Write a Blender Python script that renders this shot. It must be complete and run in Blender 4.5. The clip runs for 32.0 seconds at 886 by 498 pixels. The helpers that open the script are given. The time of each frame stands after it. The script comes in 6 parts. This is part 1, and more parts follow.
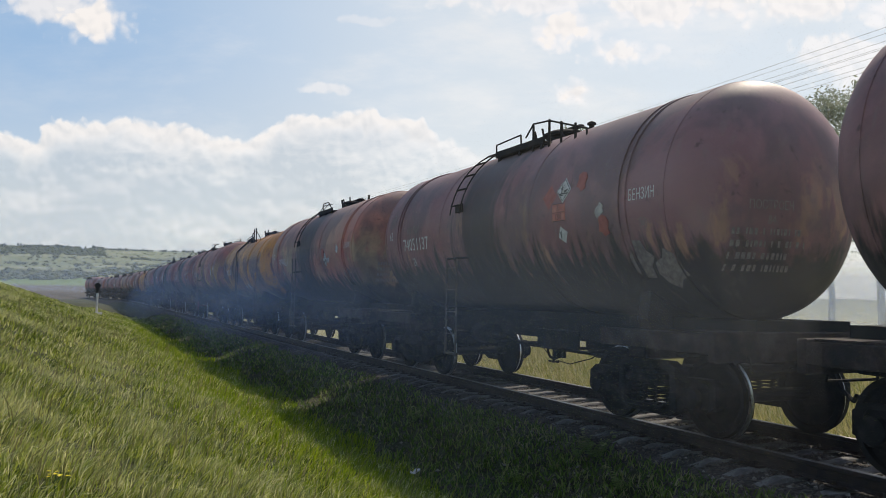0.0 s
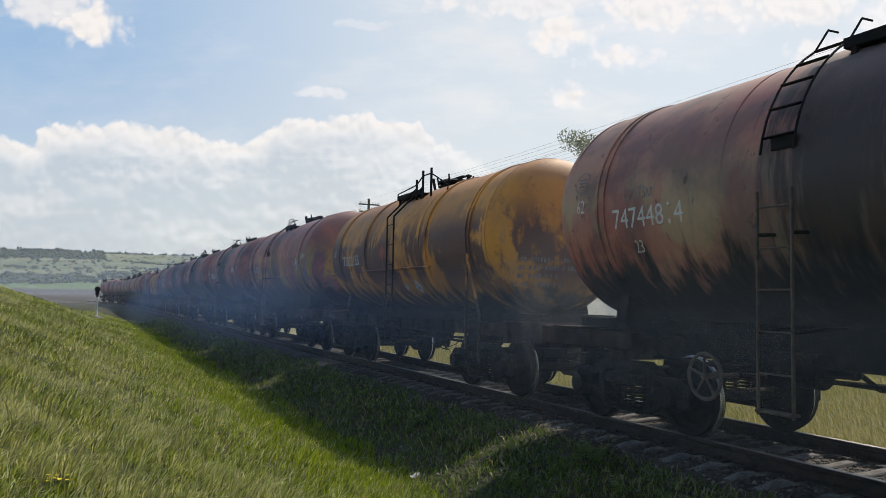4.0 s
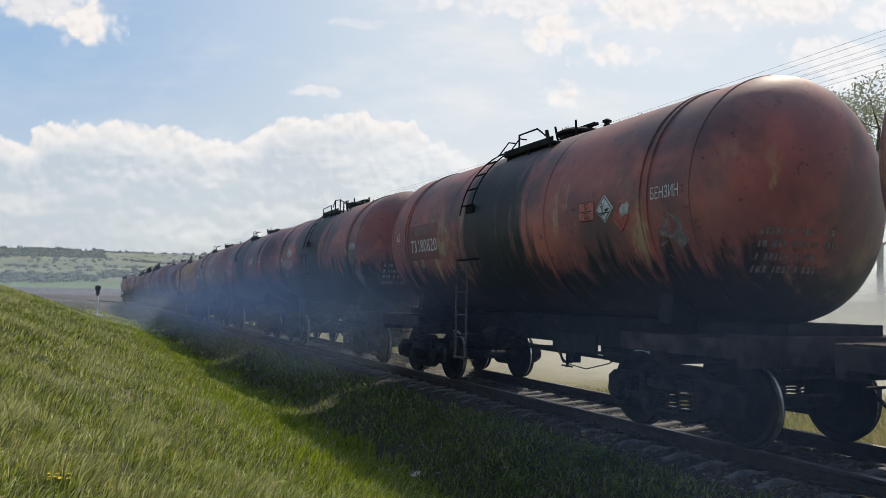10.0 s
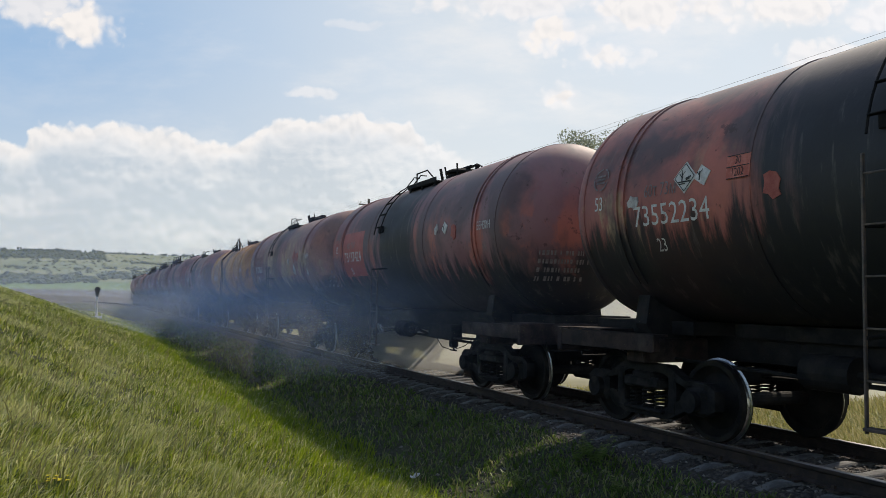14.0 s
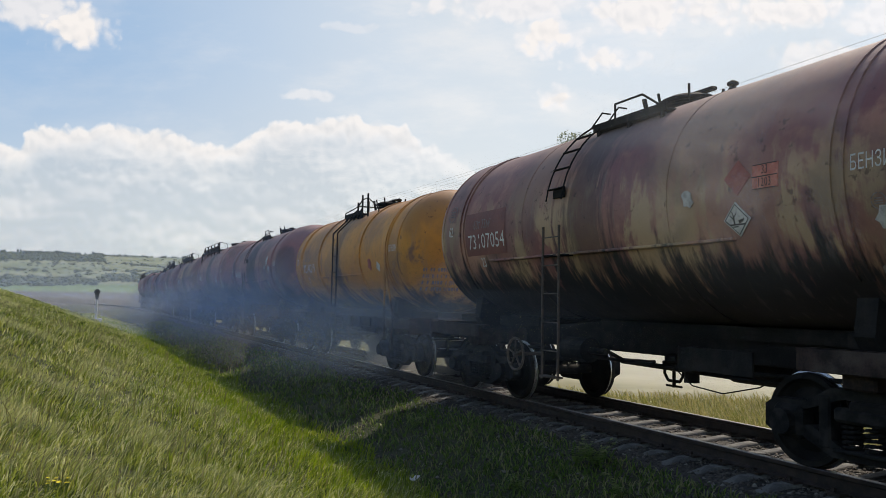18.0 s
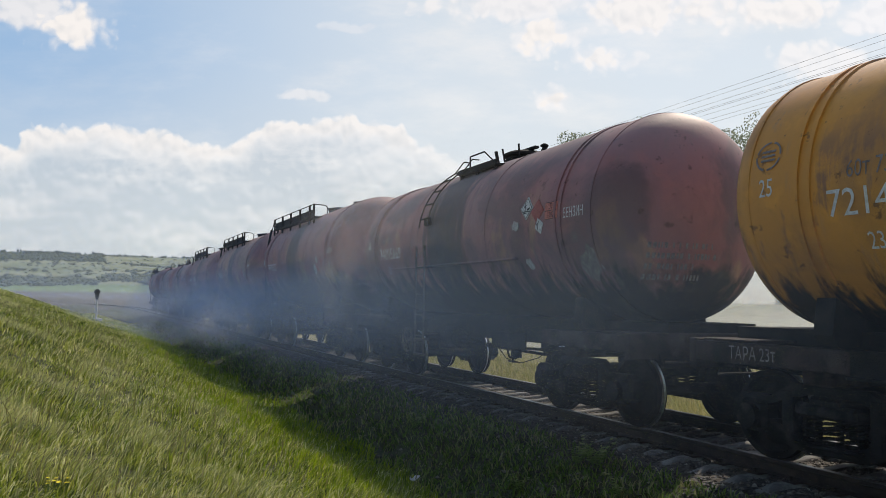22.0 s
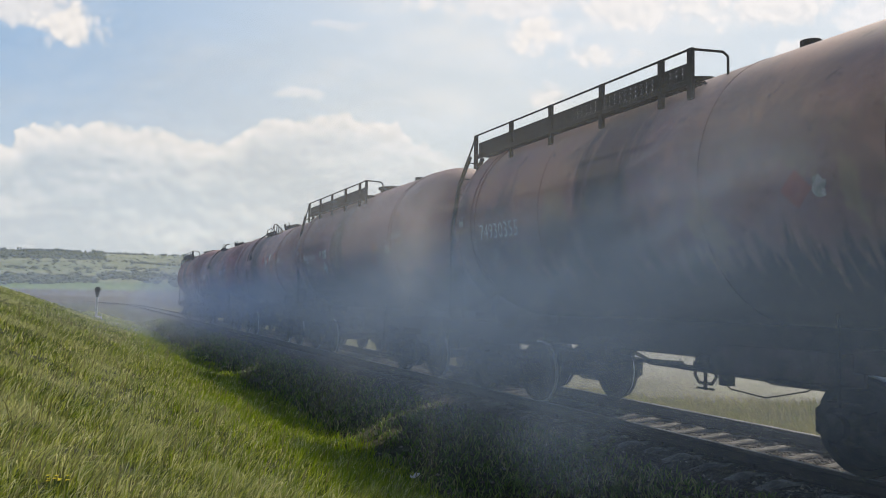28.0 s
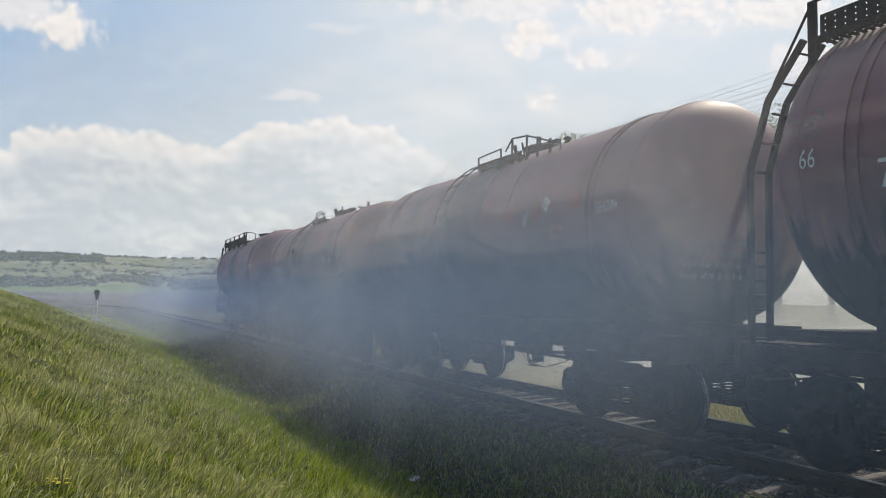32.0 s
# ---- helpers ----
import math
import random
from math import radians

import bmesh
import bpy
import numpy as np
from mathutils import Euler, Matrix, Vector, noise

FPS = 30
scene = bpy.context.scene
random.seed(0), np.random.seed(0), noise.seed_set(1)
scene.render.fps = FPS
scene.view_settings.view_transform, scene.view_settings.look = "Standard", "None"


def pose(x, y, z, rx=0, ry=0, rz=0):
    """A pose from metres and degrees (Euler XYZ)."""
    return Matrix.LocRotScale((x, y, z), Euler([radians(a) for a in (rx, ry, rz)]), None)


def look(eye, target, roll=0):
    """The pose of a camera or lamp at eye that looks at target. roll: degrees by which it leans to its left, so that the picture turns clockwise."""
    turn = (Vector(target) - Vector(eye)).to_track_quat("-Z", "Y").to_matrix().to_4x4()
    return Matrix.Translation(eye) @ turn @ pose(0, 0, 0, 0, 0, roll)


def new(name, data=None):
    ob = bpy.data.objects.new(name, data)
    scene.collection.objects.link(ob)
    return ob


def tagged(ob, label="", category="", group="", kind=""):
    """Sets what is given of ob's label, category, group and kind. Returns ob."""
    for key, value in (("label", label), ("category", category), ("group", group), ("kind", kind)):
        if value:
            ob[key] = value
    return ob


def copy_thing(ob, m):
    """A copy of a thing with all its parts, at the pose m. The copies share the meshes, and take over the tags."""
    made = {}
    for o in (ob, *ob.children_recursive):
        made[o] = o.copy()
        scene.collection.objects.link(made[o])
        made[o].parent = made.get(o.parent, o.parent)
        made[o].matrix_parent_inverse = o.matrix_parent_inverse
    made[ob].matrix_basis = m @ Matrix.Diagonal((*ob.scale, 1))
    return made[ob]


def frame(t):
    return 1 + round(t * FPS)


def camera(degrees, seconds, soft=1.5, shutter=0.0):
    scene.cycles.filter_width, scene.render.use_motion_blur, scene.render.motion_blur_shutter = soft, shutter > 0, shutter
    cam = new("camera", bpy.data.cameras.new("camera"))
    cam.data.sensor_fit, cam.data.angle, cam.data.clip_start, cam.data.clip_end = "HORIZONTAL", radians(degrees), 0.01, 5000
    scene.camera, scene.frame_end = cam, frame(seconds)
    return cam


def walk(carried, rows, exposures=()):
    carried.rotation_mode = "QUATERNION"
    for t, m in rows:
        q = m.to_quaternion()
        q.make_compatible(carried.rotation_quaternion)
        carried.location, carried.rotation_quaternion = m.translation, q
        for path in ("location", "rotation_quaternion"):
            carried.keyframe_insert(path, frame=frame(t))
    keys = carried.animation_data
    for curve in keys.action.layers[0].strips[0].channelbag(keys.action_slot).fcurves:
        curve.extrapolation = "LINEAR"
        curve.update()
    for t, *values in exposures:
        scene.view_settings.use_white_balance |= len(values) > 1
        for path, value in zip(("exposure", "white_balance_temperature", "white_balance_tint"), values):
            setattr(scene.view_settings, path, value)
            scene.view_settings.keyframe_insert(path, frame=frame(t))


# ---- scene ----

# World: track centre is x = 0, y runs along the track away from the camera, rail tops are z = 0.
EYE = Vector((-7.631, 0.0, 1.597))
YAW, PITCH, ROLL = 24.276, 3.784, 1.07
cam = camera(58.77, 32.0, soft=0.5, shutter=0.0)
# small hand shake: seconds, tilt and turn in thousandths of a degree
SHAKE = [(0, -288, 0), (1, -330, 0), (1.5, 0, 0), (2, -40, 0), (3.5, -30, 0), (5.5, 0, 0), (6.5, 0, 0), (7, 60, 0), (7.5, 0, 0),
         (9.5, -41, 0), (10, -110, 20), (10.5, -165, 60), (11, -370, 80), (12, -370, 80), (12.5, -247, 70), (13, -165, 60), (13.5, -110, 10),
         (14, 0, 0), (14.5, 0, 0), (16.5, 150, 0), (18, 165, -10), (23, 165, -10), (23.5, 82, 0), (24, 0, 0), (24.5, 20, 0), (25, 82, 0), (25.5, 150, 0),
         (27.5, 150, 0), (28, 0, 0), (28.5, -41, 20), (29, 0, 0), (29.5, 82, 0), (30, 165, 0), (31, 205, -20), (32, 205, -20)]


def view(tilt, turn):
    a, b = radians(YAW - turn), radians(PITCH + tilt)
    return look(EYE, EYE + Vector((math.sin(a) * math.cos(b), math.cos(a) * math.cos(b), math.sin(b))), ROLL)


walk(cam, [(t, view(a / 1000, b / 1000)) for t, a, b in SHAKE], exposures=[(0.0, 0.0, 7350, 11), (32.0, 0.0, 7350, 11)])

# ---- light ----
SUN_AZ = radians(61)   # from +y towards +x
SUN_EL = radians(47.8)
world = bpy.data.worlds.new("sky")
scene.world = world
world.use_nodes = True
wn = world.node_tree
sky = wn.nodes.new("ShaderNodeTexSky")
sky.sky_type = "NISHITA"
sky.sun_disc = False
sky.sun_elevation, sky.sun_rotation = SUN_EL, SUN_AZ
sky.air_density, sky.dust_density, sky.ozone_density = 1.0, 0.7, 1.3
wn.links.new(sky.outputs[0], wn.nodes["Background"].inputs[0])
wn.nodes["Background"].inputs[1].default_value = 0.175
sun = new("sun", bpy.data.lights.new("sun", "SUN"))
sun.data.energy, sun.data.angle, sun.data.color = 3.6, radians(0.53), (1.0, 0.95, 0.86)
sun_way = Vector((math.sin(SUN_AZ) * math.cos(SUN_EL), math.cos(SUN_AZ) * math.cos(SUN_EL), math.sin(SUN_EL)))
sun.matrix_world = look(sun_way * 60, (0, 0, 0))


# ---- node helpers ----
class Mat:
    """A principled material with short calls for the nodes."""

    def __init__(self, name, rough=0.7, metal=0.0):
        self.m = bpy.data.materials.new(name)
        self.m.use_nodes = True
        self.t = self.m.node_tree
        self.b = self.t.nodes["Principled BSDF"]
        self.b.inputs["Roughness"].default_value = rough
        self.b.inputs["Metallic"].default_value = metal
        self.tc = None

    def node(self, kind):
        return self.t.nodes.new(kind)

    def put(self, socket, value):
        if hasattr(value, "is_output"):
            self.t.links.new(value, socket)
        elif isinstance(value, tuple) and len(value) == 3 and socket.type == "RGBA":
            socket.default_value = (*value, 1)
        else:
            socket.default_value = value

    def coords(self):
        if self.tc is None:
            self.tc = self.node("ShaderNodeTexCoord")
        return self.tc.outputs["Object"]

    def mapped(self, scale=(1, 1, 1), loc=(0, 0, 0)):
        n = self.node("ShaderNodeMapping")
        self.put(n.inputs["Vector"], self.coords())
        n.inputs["Scale"].default_value = scale
        n.inputs["Location"].default_value = loc
        return n.outputs[0]

    def noise(self, scale, detail=4.0, rough=0.55, vec=None, distortion=0.0):
        n = self.node("ShaderNodeTexNoise")
        self.put(n.inputs["Vector"], vec if vec is not None else self.coords())
        n.inputs["Scale"].default_value = scale
        n.inputs["Detail"].default_value = detail
        n.inputs["Roughness"].default_value = rough
        n.inputs["Distortion"].default_value = distortion
        return n.outputs["Fac"]

    def math(self, op, a, b=0.0, clamp=False):
        n = self.node("ShaderNodeMath")
        n.operation = op
        n.use_clamp = clamp
        self.put(n.inputs[0], a)
        self.put(n.inputs[1], b)
        return n.outputs[0]

    def step(self, v, lo, hi):
        n = self.node("ShaderNodeMapRange")
        n.interpolation_type = "SMOOTHSTEP"
        self.put(n.inputs["Value"], v)
        n.inputs["From Min"].default_value, n.inputs["From Max"].default_value = (lo, hi) if lo < hi else (hi, lo)
        n.inputs["To Min"].default_value, n.inputs["To Max"].default_value = (0, 1) if lo < hi else (1, 0)
        return n.outputs[0]

    def mix(self, f, a, b):
        n = self.node("ShaderNodeMix")
        n.data_type = "RGBA"
        self.put(n.inputs[0], f)
        self.put(n.inputs[6], a)
        self.put(n.inputs[7], b)
        return n.outputs[2]

    def xyz(self):
        n = self.node("ShaderNodeSeparateXYZ")
        self.put(n.inputs[0], self.coords())
        return n.outputs

    def random(self):
        return self.node("ShaderNodeObjectInfo").outputs["Random"]

    def island(self):
        return self.node("ShaderNodeNewGeometry").outputs["Random Per Island"]

    def bump(self, height, strength=0.4, distance=0.02):
        n = self.node("ShaderNodeBump")
        n.inputs["Strength"].default_value = strength
        n.inputs["Distance"].default_value = distance
        self.put(n.inputs["Height"], height)
        self.put(self.b.inputs["Normal"], n.outputs[0])

    def colour(self, value):
        self.put(self.b.inputs["Base Color"], value)
        return self


def worn(name, c1, c2, scale=6.0, rough=0.7, metal=0.0, dust=None, bump=0.3):
    """Two tones broken up at two scales, with a fine relief."""
    m = Mat(name, rough, metal)
    big, fine = m.noise(scale, 6), m.noise(scale * 9, 4)
    col = m.mix(m.step(m.math("ADD", m.math("MULTIPLY", big, 0.7), m.math("MULTIPLY", fine, 0.3)), 0.38, 0.62), c1, c2)
    if dust:
        col = m.mix(m.math("MULTIPLY", m.step(m.noise(scale * 0.5, 5), 0.5, 0.75), 0.6), col, dust)
    m.colour(col)
    m.put(m.b.inputs["Roughness"], m.math("ADD", m.math("MULTIPLY", fine, 0.3), rough - 0.15, True))
    m.bump(fine, bump)
    return m.m


M_UNDER = worn("grimy_black_steel", (0.010, 0.010, 0.011), (0.022, 0.020, 0.019), 5, 0.8, 0.0, (0.035, 0.03, 0.026))
M_FRAME = worn("grimy_brown_steel", (0.018, 0.014, 0.014), (0.052, 0.033, 0.029), 4, 0.75, 0.0, (0.095, 0.08, 0.072))
M_BOGIE = worn("dusty_cast_steel", (0.009, 0.009, 0.010), (0.022, 0.021, 0.021), 7, 0.8, 0.0, (0.046, 0.042, 0.040))
for grimy in (M_UNDER, M_FRAME, M_BOGIE):   # dull with soot and old grease
    grimy.node_tree.nodes["Principled BSDF"].inputs["Specular IOR Level"].default_value = 0.15
M_RUSTY = worn("rusty_grey_steel", (0.06, 0.05, 0.045), (0.13, 0.09, 0.07), 9, 0.65)
M_TREAD = worn("polished_wheel_tread", (0.35, 0.35, 0.36), (0.5, 0.5, 0.5), 12, 0.3, 1.0, None, 0.05)
M_RAILTOP = worn("worn_rail_head", (0.12, 0.11, 0.11), (0.22, 0.21, 0.21), 3, 0.42, 1.0, None, 0.05)
M_RAILSIDE = worn("rusty_rail_web", (0.018, 0.013, 0.011), (0.045, 0.028, 0.022), 8, 0.85)
M_SLEEPER = worn("weathered_grey_sleeper", (0.085, 0.082, 0.08), (0.22, 0.215, 0.205), 6, 0.9, 0.0, (0.05, 0.045, 0.04))
M_WHITE = worn("chalky_white_paint", (0.50, 0.48, 0.45), (0.68, 0.66, 0.63), 14, 0.8)
M_CHALK = worn("scuffed_white_sticker", (0.30, 0.27, 0.25), (0.52, 0.49, 0.46), 9, 0.8)
M_FADED = worn("faded_white_lettering", (0.15, 0.12, 0.115), (0.26, 0.22, 0.21), 18, 0.85)
M_ORANGE = worn("sun_bleached_orange_placard", (0.46, 0.11, 0.075), (0.58, 0.19, 0.14), 12, 0.7)
M_RED = worn("faded_red_placard", (0.30, 0.065, 0.05), (0.40, 0.11, 0.085), 12, 0.7)
M_BLACK = worn("black_print", (0.01, 0.01, 0.01), (0.03, 0.03, 0.03), 12, 0.7)
M_WHEELRED = worn("faded_red_handwheel", (0.20, 0.022, 0.035), (0.28, 0.04, 0.05), 9, 0.6)
M_WOOD = worn("weathered_pole_wood", (0.09, 0.075, 0.06), (0.17, 0.145, 0.12), 3, 0.9)
M_GLASSY = worn("glazed_insulator", (0.6, 0.6, 0.58), (0.7, 0.7, 0.68), 5, 0.3)
M_WIRE = worn("oxidised_wire", (0.05, 0.05, 0.05), (0.09, 0.09, 0.09), 5, 0.6, 0.5)


M_PANEL = worn("repainted_red_field", (0.36, 0.055, 0.04), (0.46, 0.085, 0.06), 3, 0.55, 0.0, (0.22, 0.05, 0.04))
M_PANELDULL = worn("repainted_brown_field", (0.17, 0.055, 0.045), (0.23, 0.075, 0.06), 3, 0.6, 0.0, (0.12, 0.05, 0.045))
# painted fields, wagon by wagon: along from, to, up from, to, and the paint
PANELS = {1: [(2.15, 3.78, -0.72, 0.42, M_PANEL), (4.22, 4.52, -0.1, 0.30, M_PANEL)], 2: [(2.3, 3.75, -0.45, 0.30, M_PANELDULL)],
          4: [(2.7, 3.55, 0.02, 0.26, M_PANELDULL)], -1: [(2.3, 3.78, -0.5, 0.22, M_PANELDULL)]}


def tank_paint(name, seed, base, dark, patch, patch_amount, oil, grime_shade_z):
    """Old tank paint: blotched coat, older coat showing in patches and runs, oil spilt from the hatch, grime and
    painted shade low on the shell, dust and painted sunlight on top.
    """
    m = Mat(name, 0.55)
    off = (seed * 3.7, seed * 5.1, seed * 2.3)
    v = m.mapped((1, 1, 1), off)
    runs = m.mapped((1.0, 2.6, 0.35), off)
    x, y, z = m.xyz()
    big = m.noise(0.55, 5, 0.55, v)
    mid = m.noise(2.2, 6, 0.6, v)
    fine = m.noise(22, 4, 0.6, v)
    run = m.noise(1.9, 6, 0.65, runs)
    col = m.mix(m.step(big, 0.36, 0.64), base, dark)
    col = m.mix(m.math("MULTIPLY", m.step(mid, 0.5, 0.72), 0.45), col, tuple(c * 1.35 for c in base))
    # older coat: mostly on the middle and lower shell
    band = m.math("MULTIPLY", m.step(z, 1.55, 2.3), m.step(z, 3.55, 2.75))
    blot = m.noise(0.85, 7, 0.62, m.mapped((1.0, 1.0, 0.75), tuple(c + 4 for c in off)), 0.3)
    pm = m.math("ADD", m.math("MULTIPLY", run, 0.28), m.math("MULTIPLY", blot, 0.72))
    pm = m.math("MULTIPLY", m.step(pm, 0.60 - 0.18 * patch_amount, 0.66 - 0.18 * patch_amount), m.math("ADD", m.math("MULTIPLY", band, 0.9), 0.25 * patch_amount, True))
    col = m.mix(pm, col, patch)
    # soot and old oil film in broad blotches, heaviest on the dirtiest wagons
    film = m.noise(0.75, 6, 0.6, m.mapped((1.0, 0.8, 0.7), tuple(c + 11 for c in off)), 0.4)
    col = m.mix(m.math("MULTIPLY", m.step(film, 0.44, 0.60), min(0.85, 0.30 + 0.35 * oil)), col, (0.072, 0.056, 0.058))
    # flecks of rust
    col = m.mix(m.math("MULTIPLY", m.step(m.noise(5.5, 7, 0.7, v), 0.60, 0.66), 0.6), col, (0.05, 0.022, 0.016))
    # oil from the hatch: a dark stain down the middle, with runs
    ay = m.math("ABSOLUTE", m.math("SUBTRACT", y, 0.15))
    edge = m.math("ADD", ay, m.math("MULTIPLY", m.math("SUBTRACT", run, 0.5), 2.4))
    col = m.mix(m.math("MULTIPLY", m.step(edge, 0.35 + oil * 0.9, 0.1 + oil * 0.5), min(1.0, 0.4 + oil * 0.5)), col, (0.013, 0.0135, 0.016))
    # grime and spilt oil low on the shell, deepened by shade painted into the colour
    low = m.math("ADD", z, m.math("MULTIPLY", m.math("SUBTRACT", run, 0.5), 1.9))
    col = m.mix(m.math("MULTIPLY", m.step(low, grime_shade_z + 0.25, grime_shade_z - 0.17), 0.95), col, (0.011, 0.0115, 0.014))
    # paler top: dust lying there, plus the sunlit sheen painted into the colour
    col = m.mix(m.math("MULTIPLY", m.step(m.math("ADD", z, m.math("MULTIPLY", m.math("SUBTRACT", mid, 0.5), 0.5)), 3.45, 4.35), 0.42), col, (0.30, 0.24, 0.225))
    col = m.mix(m.math("MULTIPLY", m.step(m.noise(3.2, 6, 0.65, runs), 0.56, 0.70), 0.30), col, (0.20, 0.16, 0.14))
    m.colour(col)
    m.b.inputs["Specular IOR Level"].default_value = 0.5
    m.put(m.b.inputs["Roughness"], m.math("ADD", m.math("MULTIPLY", mid, 0.28), 0.47, True))
    m.bump(m.math("ADD", m.math("MULTIPLY", fine, 0.5), mid), 0.25, 0.015)
    return m.m


# ---- mesh helpers ----
def mesh_of(bm, name, smooth=False):
    me = bpy.data.meshes.new(name)
    bm.normal_update()
    bm.to_mesh(me)
    bm.free()
    if smooth:
        me.shade_smooth()
    return me


def part(name, bm, material, parent, label="", smooth=False, m=None):
    me = bm if isinstance(bm, bpy.types.Mesh) else mesh_of(bm, name, smooth)
    if material is not None and not len(me.materials):
        me.materials.append(material)
    ob = new(name, me)
    ob.parent = parent
    if m is not None:
        ob.matrix_basis = m
    if label:
        ob["label"] = label
    return ob


def box(bm, c, size, bevel=0.0, rot=None):
    m = Matrix.Translation(c) @ (rot or Matrix()) @ Matrix.Diagonal((*size, 1))
    g = bmesh.ops.create_cube(bm, size=1, matrix=m)
    if bevel:
        edges = list({e for v in g["verts"] for e in v.link_edges})
        bmesh.ops.bevel(bm, geom=edges, offset=bevel, segments=1, affect="EDGES")
    return bm


def rod(bm, a, b, r, n=8, r2=None):
    """A round bar from a to b."""
    a, b = Vector(a), Vector(b)
    d = b - a
    q = d.to_track_quat("Z", "Y").to_matrix().to_4x4()
    bmesh.ops.create_cone(bm, cap_ends=True, segments=n, radius1=r, radius2=r if r2 is None else r2, depth=d.length,
                          matrix=Matrix.Translation((a + b) / 2) @ q)
    return bm


def bars(bm, points, r, n=6):
    for a, b in zip(points, points[1:]):
        rod(bm, a, b, r, n)
    return bm


def spun(bm, profile, axis="x", n=48, c=(0, 0, 0)):
    """Turn (radius, along) pairs round an axis."""
    rings = []
    for r, a in profile:
        ring = []
        for i in range(n):
            w = 2 * math.pi * i / n
            p = (a, r * math.cos(w), r * math.sin(w)) if axis == "x" else (r * math.cos(w), a, r * math.sin(w)) if axis == "y" else (r * math.cos(w), r * math.sin(w), a)
            ring.append(bm.verts.new(Vector(p) + Vector(c)))
        rings.append(ring)
    for p, q in zip(rings, rings[1:]):
        for i in range(n):
            j = (i + 1) % n
            bm.faces.new((p[i], p[j], q[j], q[i]))
    bm.faces.new(rings[0])
    bm.faces.new(list(reversed(rings[-1])))
    bmesh.ops.recalc_face_normals(bm, faces=bm.faces)
    return bm


# ---- the track's line: straight, then a wide curve to the left ----
BEND, BEND_R = 122.0, 420.0


def line(s):
    """Place and heading (turn to the left) of the track at s metres along it."""
    if s < BEND:
        return Vector((0, s, 0)), 0.0
    a = (s - BEND) / BEND_R
    return Vector((-BEND_R * (1 - math.cos(a)), BEND + BEND_R * math.sin(a), 0)), a


def off_track(x, y):
    """Sideways distance from the track's centre line, to the right."""
    if y < BEND:
        return x
    return math.hypot(x + BEND_R, y - BEND) - BEND_R


def smooth(a, b, v):
    t = min(1, max(0, (v - a) / (b - a)))
    return t * t * (3 - 2 * t)


def lerp_table(table, v):
    for (a, p), (b, q) in zip(table, table[1:]):
        if v <= b:
            return p + (q - p) * max(0, (v - a)) / (b - a)
    return table[-1][1]


HILL = [(0, 0), (170, 0), (300, 1.0), (480, 5.0), (580, 11.2), (760, 23), (1200, 59), (1500, 62), (2500, 36), (6000, 20)]


def ground_z(x, y):
    w = off_track(x, y)
    n = noise.noise(Vector((x * 0.35, y * 0.35, 0))) * 0.06 + noise.noise(Vector((x * 1.7, y * 1.7, 3))) * 0.02
    if w > -3.9:
        z = lerp_table([(-3.9, -0.80), (-3.35, -0.73), (-2.55, -0.45), (-1.75, -0.32), (-1.38, -0.25), (-1.0, -0.222), (1.0, -0.222), (1.38, -0.25), (2.6, -0.5), (4.0, -0.62), (9e3, -0.62)], w)
        if abs(w) < 2.2:
            n *= 0.25
    else:
        bank = 1 - smooth(46, 72, y)
        rise = (-3.9 - w) * 0.325
        rise = min(rise, 2.45 + 0.03 * (-3.9 - w))
        z = -0.80 + rise * bank + (1 - bank) * min(0.85, (-3.9 - w) * 0.28)
        z += noise.noise(Vector((x * 0.13, y * 0.11, 7))) * 0.22 * smooth(1, 4, -4.6 - w)
    d = math.hypot(x + 7.6, y)
    az = math.degrees(math.atan2(x + 7.6, y))
    side = (1 + 0.008 * max(-8, min(12, az))) * (1 - 0.85 * smooth(14, 40, az))
    if y < 0:
        side = 0.15
    h = lerp_table(HILL, d) * side
    if d > 450:
        h += noise.noise(Vector((x * 0.004, y * 0.004, 1))) * 5 * smooth(450, 1200, d) * side
    return z + n + h

# ---- ground: one sheet to the horizon ----
def grass_ground():
    m = Mat("grassy_earth", 0.95)
    a, b = m.noise(0.35, 5), m.noise(3.0, 6)
    col = m.mix(m.step(a, 0.35, 0.65), (0.024, 0.034, 0.009), (0.045, 0.046, 0.016))
    col = m.mix(m.math("MULTIPLY", m.step(b, 0.5, 0.7), 0.6), col, (0.06, 0.05, 0.028))
    m.colour(col)
    m.bump(m.noise(14, 5), 0.8, 0.06)
    return m.m


def meadow_ground():
    m = Mat("dry_meadow", 0.95)
    a, b = m.noise(0.12, 6), m.noise(2.4, 6)
    col = m.mix(m.step(a, 0.35, 0.65), (0.17, 0.175, 0.055), (0.27, 0.235, 0.10))
    col = m.mix(m.math("MULTIPLY", m.step(b, 0.45, 0.7), 0.7), col, (0.12, 0.135, 0.035))
    m.colour(col)
    m.bump(m.noise(9, 5), 0.8, 0.06)
    return m.m


def ballast_ground():
    m = Mat("gravel_bed", 0.9)
    n = m.node("ShaderNodeTexVoronoi")
    n.inputs["Scale"].default_value = 17
    m.put(n.inputs["Vector"], m.coords())
    col = m.mix(m.step(m.noise(1.2, 5), 0.4, 0.6), (0.024, 0.020, 0.018), (0.048, 0.040, 0.034))
    g = m.node("ShaderNodeSeparateColor")
    m.put(g.inputs[0], n.outputs["Color"])
    col = m.mix(m.math("MULTIPLY", g.outputs[0], 0.4), col, (0.10, 0.09, 0.08))
    m.colour(col)
    m.bump(m.math("SUBTRACT", 1.0, n.outputs["Distance"]), 0.9, 0.05)
    return m.m


